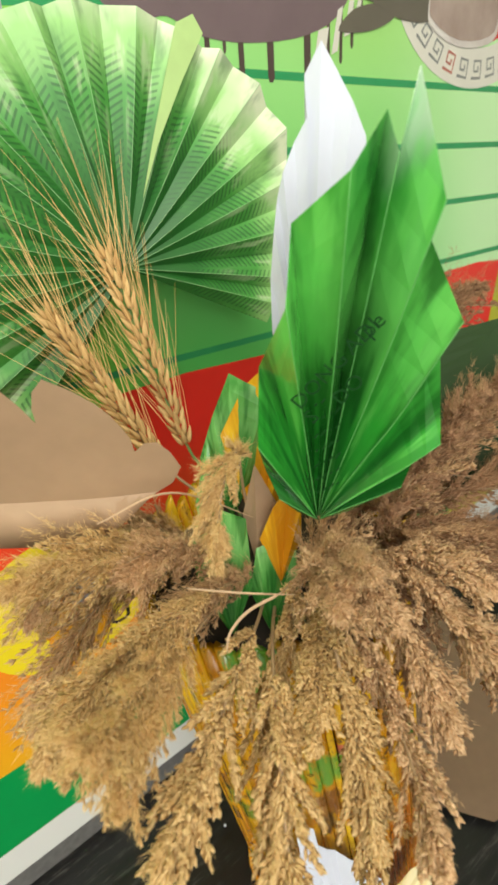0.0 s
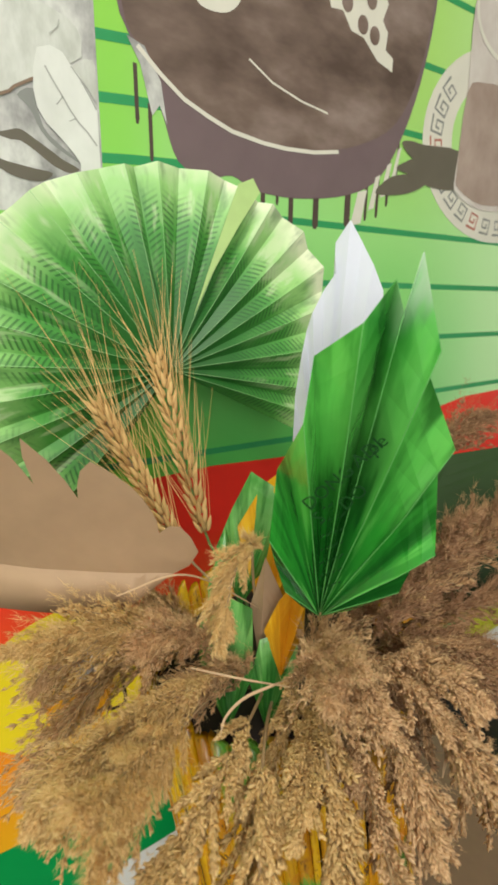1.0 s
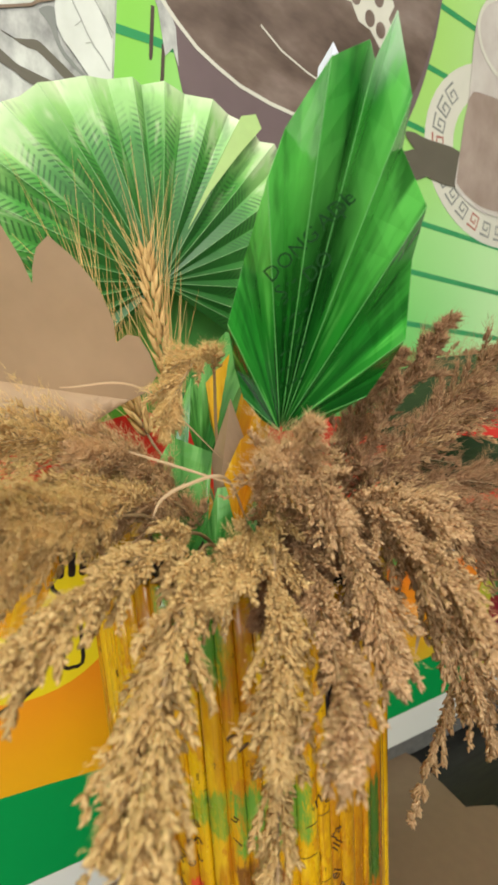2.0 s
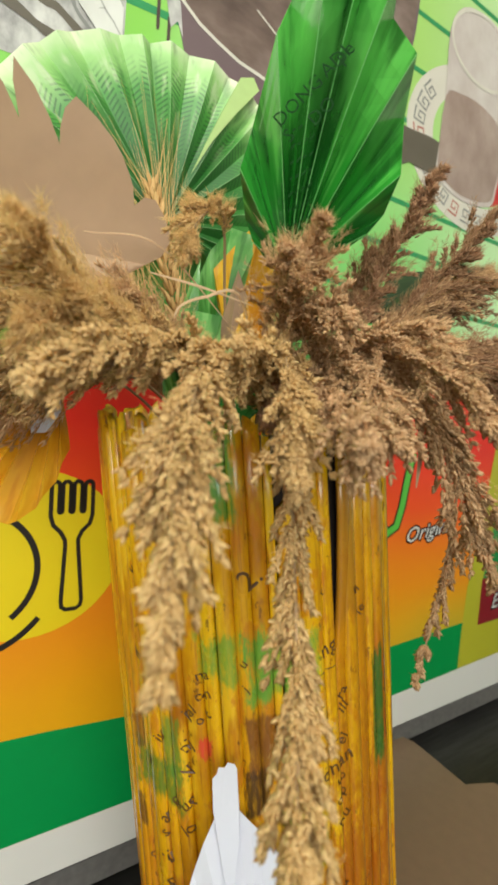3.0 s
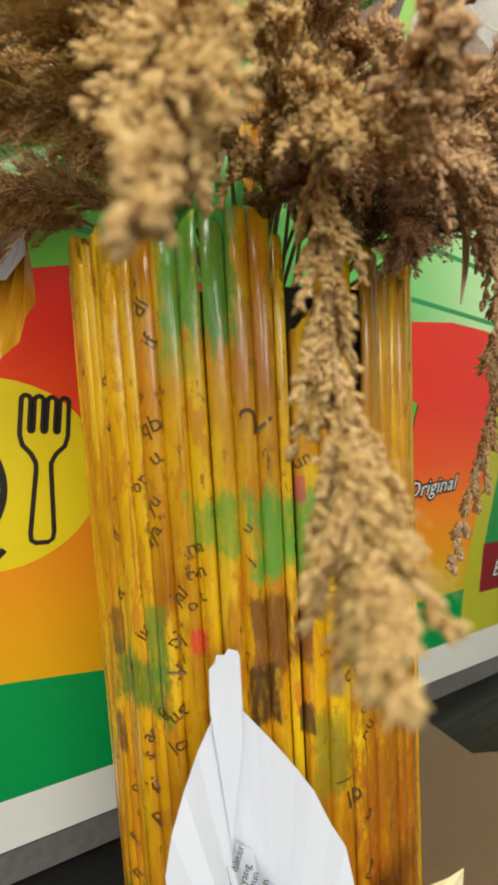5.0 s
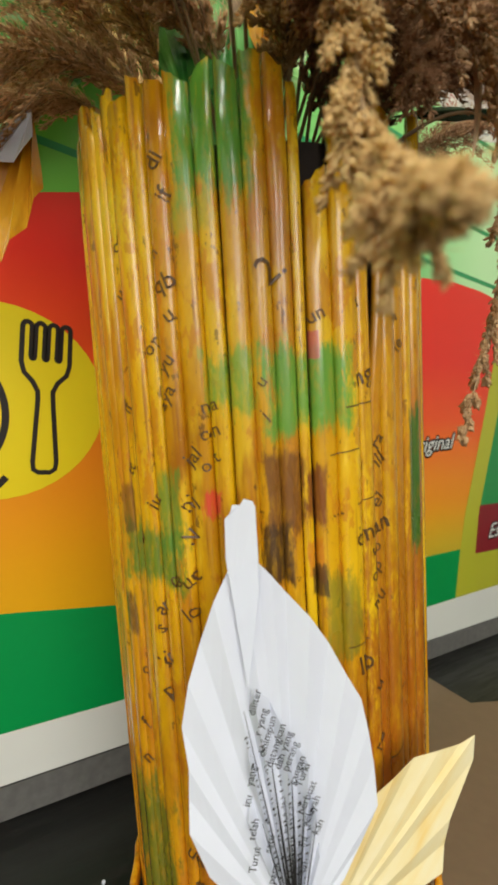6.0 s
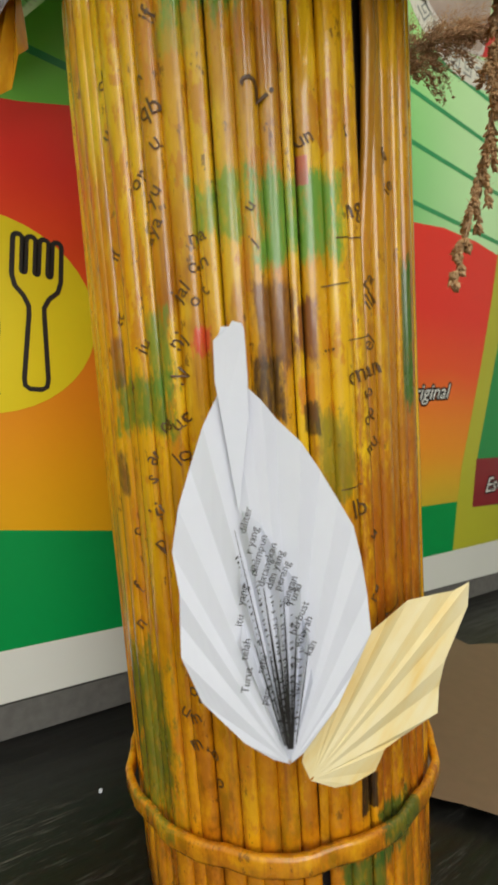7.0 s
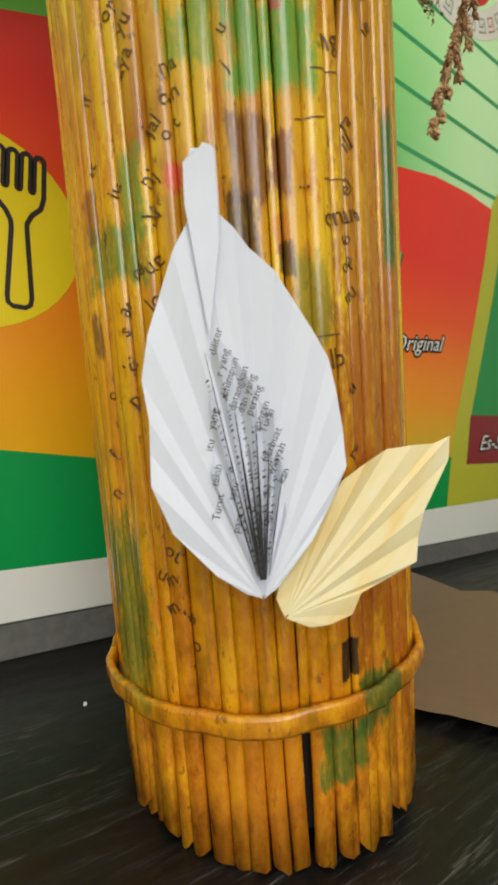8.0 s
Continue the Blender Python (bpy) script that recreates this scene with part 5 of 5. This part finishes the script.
reed([(-0.11, 0.02, 0.55), (-0.160, 0.02, 0.590), (-0.205, 0.02, 0.588), (-0.245, 0.01, 0.565), (-0.27, 0.0, 0.540)], M_REED, "brown feathery reed plume beside the kraft leaf", 0.28, 1800, 0.018, 0.006, 1500, 7, plump=0.16)
reed([(-0.09, -0.02, 0.55), (-0.118, -0.061, 0.592), (-0.169, -0.100, 0.580), (-0.205, -0.135, 0.556), (-0.226, -0.159, 0.535)], M_REED_Y, TAN, 0.25, 1500, 0.012, 0.0055, 0, 8)
reed([(-0.08, -0.03, 0.55), (-0.10, -0.078, 0.592), (-0.123, -0.132, 0.580), (-0.150, -0.175, 0.572), (-0.165, -0.195, 0.566)], M_REED, TAN, 0.25, 1400, 0.012, 0.0055, 0, 9)
reed([(-0.06, -0.03, 0.55), (-0.066, -0.09, 0.606), (-0.060, -0.130, 0.590), (-0.035, -0.148, 0.540), (-0.009, -0.156, 0.484)], M_REED, TAN, 0.25, 1700, 0.013, 0.0055, 0, 10)
reed([(-0.09, -0.03, 0.55), (-0.106, -0.062, 0.606), (-0.105, -0.075, 0.627), (-0.122, -0.105, 0.645), (-0.138, -0.132, 0.664)], M_REED, "short tan reed plume rising before the green leaf", 0.25, 1500, 0.015, 0.005, 300, 11)
reed([(-0.06, -0.03, 0.55), (-0.069, -0.077, 0.614), (-0.061, -0.091, 0.649), (-0.052, -0.107, 0.688), (-0.048, -0.122, 0.716)], M_REED_D, BROWN, 0.3, 1100, 0.010, 0.005, 300, 12)
reed([(-0.05, -0.03, 0.55), (-0.055, -0.075, 0.604), (-0.035, -0.097, 0.612), (-0.007, -0.113, 0.606), (0.02, -0.136, 0.59)], M_REED_D, BROWN, 0.25, 1700, 0.015, 0.0055, 900, 13, plump=0.2)
reed([(-0.05, -0.02, 0.55), (-0.046, -0.072, 0.611), (-0.014, -0.082, 0.650), (0.010, -0.095, 0.685), (0.029, -0.111, 0.716)], M_REED_D, BROWN, 0.3, 1400, 0.014, 0.0055, 700, 14, plump=0.2)
reed([(-0.05, -0.02, 0.55), (-0.04, -0.070, 0.62), (0.0, -0.085, 0.655), (0.04, -0.09, 0.675), (0.08, -0.10, 0.68)], M_REED, BROWN, 0.25, 1500, 0.016, 0.006, 900, 15, plump=0.2)
reed([(-0.06, -0.03, 0.55), (-0.075, -0.09, 0.612), (-0.080, -0.135, 0.608), (-0.078, -0.168, 0.592), (-0.080, -0.19, 0.574)], M_REED, TAN, 0.25, 1300, 0.012, 0.0055, 0, 16)
reed([(-0.10, -0.01, 0.55), (-0.120, -0.02, 0.64), (-0.138, -0.041, 0.688), (-0.160, -0.056, 0.678), (-0.176, -0.070, 0.650)], M_REED_Y, "small straw-coloured plume before the small leaves", 0.45, 700, 0.010, 0.005, 300, 17)
reed([(-0.03, 0.02, 0.55), (0.03, 0.03, 0.60), (0.102, 0.035, 0.645), (0.149, 0.037, 0.686), (0.20, 0.02, 0.712)], M_REED_D, "brown reed plume leaning out behind the leaves", 0.4, 1700, 0.028, 0.006, 1600, 18, plump=0.2)
reed([(-0.05, -0.03, 0.55), (-0.02, -0.085, 0.585), (0.0, -0.112, 0.575), (0.004, -0.118, 0.53), (-0.004, -0.116, 0.46), (-0.015, -0.114, 0.404)], M_REED, "thin seed spray hanging on a bent stem", 0.38, 900, 0.0075, 0.0055, 0, 19)
reed([(-0.05, -0.03, 0.55), (-0.06, -0.075, 0.590), (-0.075, -0.11, 0.575), (-0.085, -0.125, 0.555)], M_REED_D, BROWN, 0.2, 1000, 0.012, 0.005, 500, 20)
reed([(-0.07, -0.03, 0.55), (-0.10, -0.07, 0.590), (-0.125, -0.10, 0.585), (-0.145, -0.115, 0.57)], M_REED_D, BROWN, 0.2, 1000, 0.012, 0.005, 500, 21)

reed([(-0.09, -0.02, 0.55), (-0.125, -0.078, 0.590), (-0.155, -0.115, 0.602), (-0.182, -0.142, 0.600)], M_REED_Y, TAN, 0.2, 1300, 0.012, 0.0052, 0, 34)
reed([(-0.08, -0.02, 0.55), (-0.098, -0.075, 0.606), (-0.112, -0.108, 0.628), (-0.118, -0.135, 0.622)], M_REED, TAN, 0.2, 1300, 0.012, 0.0052, 0, 35)
reed([(-0.07, -0.02, 0.55), (-0.072, -0.085, 0.606), (-0.066, -0.122, 0.622), (-0.055, -0.150, 0.612)], M_REED, TAN, 0.2, 1300, 0.013, 0.0052, 0, 36)
reed([(-0.05, -0.03, 0.55), (-0.042, -0.090, 0.602), (-0.022, -0.128, 0.608), (0.0, -0.158, 0.590)], M_REED_D, BROWN, 0.15, 1700, 0.018, 0.0052, 900, 37)
reed([(-0.11, -0.01, 0.56), (-0.178, -0.050, 0.606), (-0.232, -0.085, 0.622), (-0.262, -0.108, 0.640)], M_REED_Y, "pale fluffy reed plume leaning out over the rim", 0.45, 900, 0.013, 0.0052, 1200, 33, plump=0.2)
reed([(-0.11, -0.01, 0.55), (-0.172, -0.052, 0.604), (-0.225, -0.085, 0.612), (-0.258, -0.108, 0.600)], M_REED_Y, "pale fluffy reed plume leaning out over the rim", 0.5, 600, 0.010, 0.0052, 600, 40, plump=0.2)
reed([(-0.09, -0.03, 0.55), (-0.112, -0.068, 0.612), (-0.132, -0.10, 0.640), (-0.152, -0.128, 0.648)], M_REED, "short tan reed plume rising before the green leaf", 0.2, 1300, 0.015, 0.005, 400, 30)
reed([(-0.11, 0.02, 0.55), (-0.150, 0.03, 0.600), (-0.186, 0.035, 0.632), (-0.226, 0.035, 0.636)], M_REED, "brown feathery reed plume beside the kraft leaf", 0.2, 1500, 0.018, 0.0055, 1200, 31, plump=0.18)
reed([(-0.12, 0.03, 0.55), (-0.165, 0.05, 0.588), (-0.210, 0.065, 0.585), (-0.250, 0.065, 0.560)], M_REED, "brown feathery reed plume beside the kraft leaf", 0.36, 1500, 0.018, 0.0055, 1200, 32, plump=0.18)
reed([(-0.08, -0.03, 0.55), (-0.112, -0.075, 0.600), (-0.140, -0.115, 0.592), (-0.160, -0.15, 0.572), (-0.172, -0.172, 0.548)], M_REED_Y, TAN, 0.2, 1500, 0.012, 0.0055, 0, 25)
reed([(-0.07, -0.03, 0.55), (-0.09, -0.080, 0.603), (-0.100, -0.125, 0.595), (-0.108, -0.150, 0.582), (-0.112, -0.168, 0.562)], M_REED, TAN, 0.2, 1300, 0.011, 0.0055, 0, 26)
reed([(-0.05, -0.03, 0.55), (-0.045, -0.085, 0.610), (-0.02, -0.125, 0.606), (0.012, -0.145, 0.588), (0.03, -0.160, 0.560)], M_REED, TAN, 0.2, 1700, 0.014, 0.0055, 400, 27)
reed([(-0.06, -0.03, 0.55), (-0.075, -0.06, 0.605), (-0.085, -0.085, 0.600), (-0.095, -0.105, 0.585)], M_REED_D, BROWN, 0.1, 1300, 0.014, 0.005, 500, 28)
reed([(-0.05, -0.02, 0.55), (-0.052, -0.050, 0.615), (-0.040, -0.060, 0.660), (-0.020, -0.070, 0.700)], M_REED_D, BROWN, 0.25, 1500, 0.015, 0.0055, 900, 41, plump=0.2)
reed([(-0.05, -0.02, 0.55), (-0.040, -0.055, 0.608), (-0.005, -0.070, 0.640), (0.035, -0.080, 0.668), (0.070, -0.085, 0.690)], M_REED_D, BROWN, 0.25, 1500, 0.016, 0.0055, 1200, 42, plump=0.18)
reed([(-0.04, -0.02, 0.55), (-0.025, -0.070, 0.605), (0.015, -0.095, 0.622), (0.055, -0.108, 0.628), (0.090, -0.118, 0.622)], M_REED_D, "brown silky reed plume leaning out over the rim", 0.25, 1300, 0.014, 0.0055, 1800, 43, plump=0.16)
reed([(-0.11, 0.0, 0.55), (-0.140, -0.010, 0.600), (-0.163, -0.016, 0.624), (-0.186, -0.022, 0.634), (-0.205, -0.028, 0.634)], M_REED, "brown feathery reed plume beside the kraft leaf", 0.25, 1500, 0.016, 0.0055, 1300, 44, plump=0.18)
reed([(-0.10, -0.01, 0.55), (-0.135, -0.030, 0.596), (-0.165, -0.040, 0.606), (-0.195, -0.048, 0.604)], M_REED, "brown feathery reed plume beside the kraft leaf", 0.25, 1300, 0.015, 0.0055, 900, 45, plump=0.18)


def blade(ctrl, width, mat, label):
    """A dry grass blade: a narrow curved strip with a keel."""
    pts = curve_points(ctrl, 24)
    th = thing("grass_blade", Matrix.Translation(pts[0]), label, "dry grass", "dry grass blades")
    bm = bmesh.new()
    rows = []
    for i, p in enumerate(pts):
        d = (pts[min(i + 1, 23)] - pts[max(i - 1, 0)]).normalized()
        side = d.cross(Vector((-0.6, -0.75, 0.2))).normalized()
        w = width * math.sin(math.pi * (0.12 + 0.86 * i / 23)) ** 0.7
        q = p - pts[0]
        keel = side.cross(d) * w * 0.35
        rows.append([bm.verts.new(q - side * w), bm.verts.new(q + keel), bm.verts.new(q + side * w)])
    for a, b in zip(rows, rows[1:]):
        bm.faces.new((a[0], a[1], b[1], b[0]))
        bm.faces.new((a[1], a[2], b[2], b[1]))
    thick(part("strip", bm, mat, th), 0.0002)


BLADES = [
    [(-0.060, -0.06, 0.590), (-0.056, -0.096, 0.604), (-0.050, -0.122, 0.585), (-0.047, -0.126, 0.562), (-0.049, -0.127, 0.538)],
    [(-0.120, -0.06, 0.60), (-0.152, -0.089, 0.632), (-0.170, -0.085, 0.629), (-0.182, -0.085, 0.623), (-0.187, -0.088, 0.616)],
    [(-0.190, -0.063, 0.641), (-0.168, -0.079, 0.635), (-0.145, -0.092, 0.628)],
    [(-0.212, -0.018, 0.667), (-0.169, -0.022, 0.668), (-0.116, -0.026, 0.626)],
]
M_BLADE = paper("dry_grass_blade", (0.66, 0.47, 0.28), 0.12, 0.35)
blade(BLADES[0], 0.0022, M_BLADE, "long pale dry grass blade hanging over the rim")
blade(BLADES[1], 0.0008, M_BLADE, "short curled dry grass blade in the vase mouth")
blade(BLADES[2], 0.0006, M_BLADE, "thin straw lying across the small green leaf")
blade(BLADES[3], 0.0006, M_BLADE, "thin straw lying before the kraft leaf")

bm = bmesh.new()
bmesh.ops.create_uvsphere(bm, u_segments=7, v_segments=6, radius=1)
for v in bm.verts:
    taper = 1.0 - 0.35 * v.co.z
    v.co = Vector((v.co.x * 0.0022 * taper, v.co.y * 0.0018 * taper, 0.0052 + v.co.z * 0.0072))
GRAIN = bpy.data.meshes.new("grain")
bm.to_mesh(GRAIN)
bm.free()
GRAIN.polygons.foreach_set("use_smooth", [True] * len(GRAIN.polygons))
GRAIN.materials.append(M_GRAIN)


def wheat(tip, base, foot, seed):
    """An ear of ripe wheat with rows of grains and long awns."""
    r0 = random.Random(seed)
    tip, base, foot = Vector(tip), Vector(base), Vector(foot)
    th = thing("wheat_ear", Matrix.Translation(base), "ripe golden wheat ear with long awns", "wheat", "wheat ears")
    ax = (tip - base)
    L = ax.length
    d = ax.normalized()
    s = d.orthogonal().normalized()
    u = d.cross(s)
    bm = bmesh.new()
    sweep(bm, curve_points([foot - base, (foot - base) * 0.5 + Vector((0.004, 0, 0)), Vector((0, 0, 0)), d * L * 0.9], 14), 0.0012, 6)
    part("stalk", bm, M_GSTEM if seed % 2 else M_STEM, th, "thin straw stalk")
    bm = bmesh.new()
    rows = 20
    for i in range(rows):
        t = i / rows
        for k in range(5):
            a = 2 * math.pi * (k / 5 + 0.1 * (i % 2)) + r0.uniform(-0.2, 0.2)
            out = math.cos(a) * s + math.sin(a) * u
            fat = 0.0066 * (0.75 + 0.5 * math.sin(math.pi * min(1, t * 0.8 + 0.15)))
            p = d * (L * t) + out * fat * 0.55
            w = (d * 0.88 + out * 0.42)
            g = new("grain", GRAIN)
            g.parent = th
            g.matrix_local = Matrix.Translation(p) @ w.to_track_quat("Z", "X").to_matrix().to_4x4() @ pose(0, 0, 0, 0, 0, r0.uniform(0, 360))
            if k != 2 or i % 2:
                q = p + w.normalized() * 0.010
                e = q + (d * 0.96 + out * r0.uniform(0.1, 0.45)).normalized() * r0.uniform(0.055, 0.115)
                sweep(bm, [q, (q + e) / 2 + out * 0.001, e], [0.00032, 0.00022, 0.00008], 3)
    tagged(part("beard", bm, M_WHEAT, th, "long thin bristles"), kind="stuff")


wheat((-0.110, 0.150, 0.781), (-0.097, 0.090, 0.632), (-0.08, 0.03, 0.56), 21)
wheat((-0.162, 0.160, 0.742), (-0.123, 0.090, 0.628), (-0.09, 0.03, 0.56), 24)

# a crumb of paper on the floor
crumb = bmesh.new()
bmesh.ops.create_icosphere(crumb, subdivisions=1, radius=0.003)
for v in crumb.verts:
    v.co *= 0.7 + 0.5 * noise.noise(v.co * 900)
ob = part("paper_crumb", crumb, M_WHITE)
ob.location = (-0.099, 0.132, FLOOR + 0.0022)
tagged(ob, "tiny white paper crumb on the black floor", "crumb")
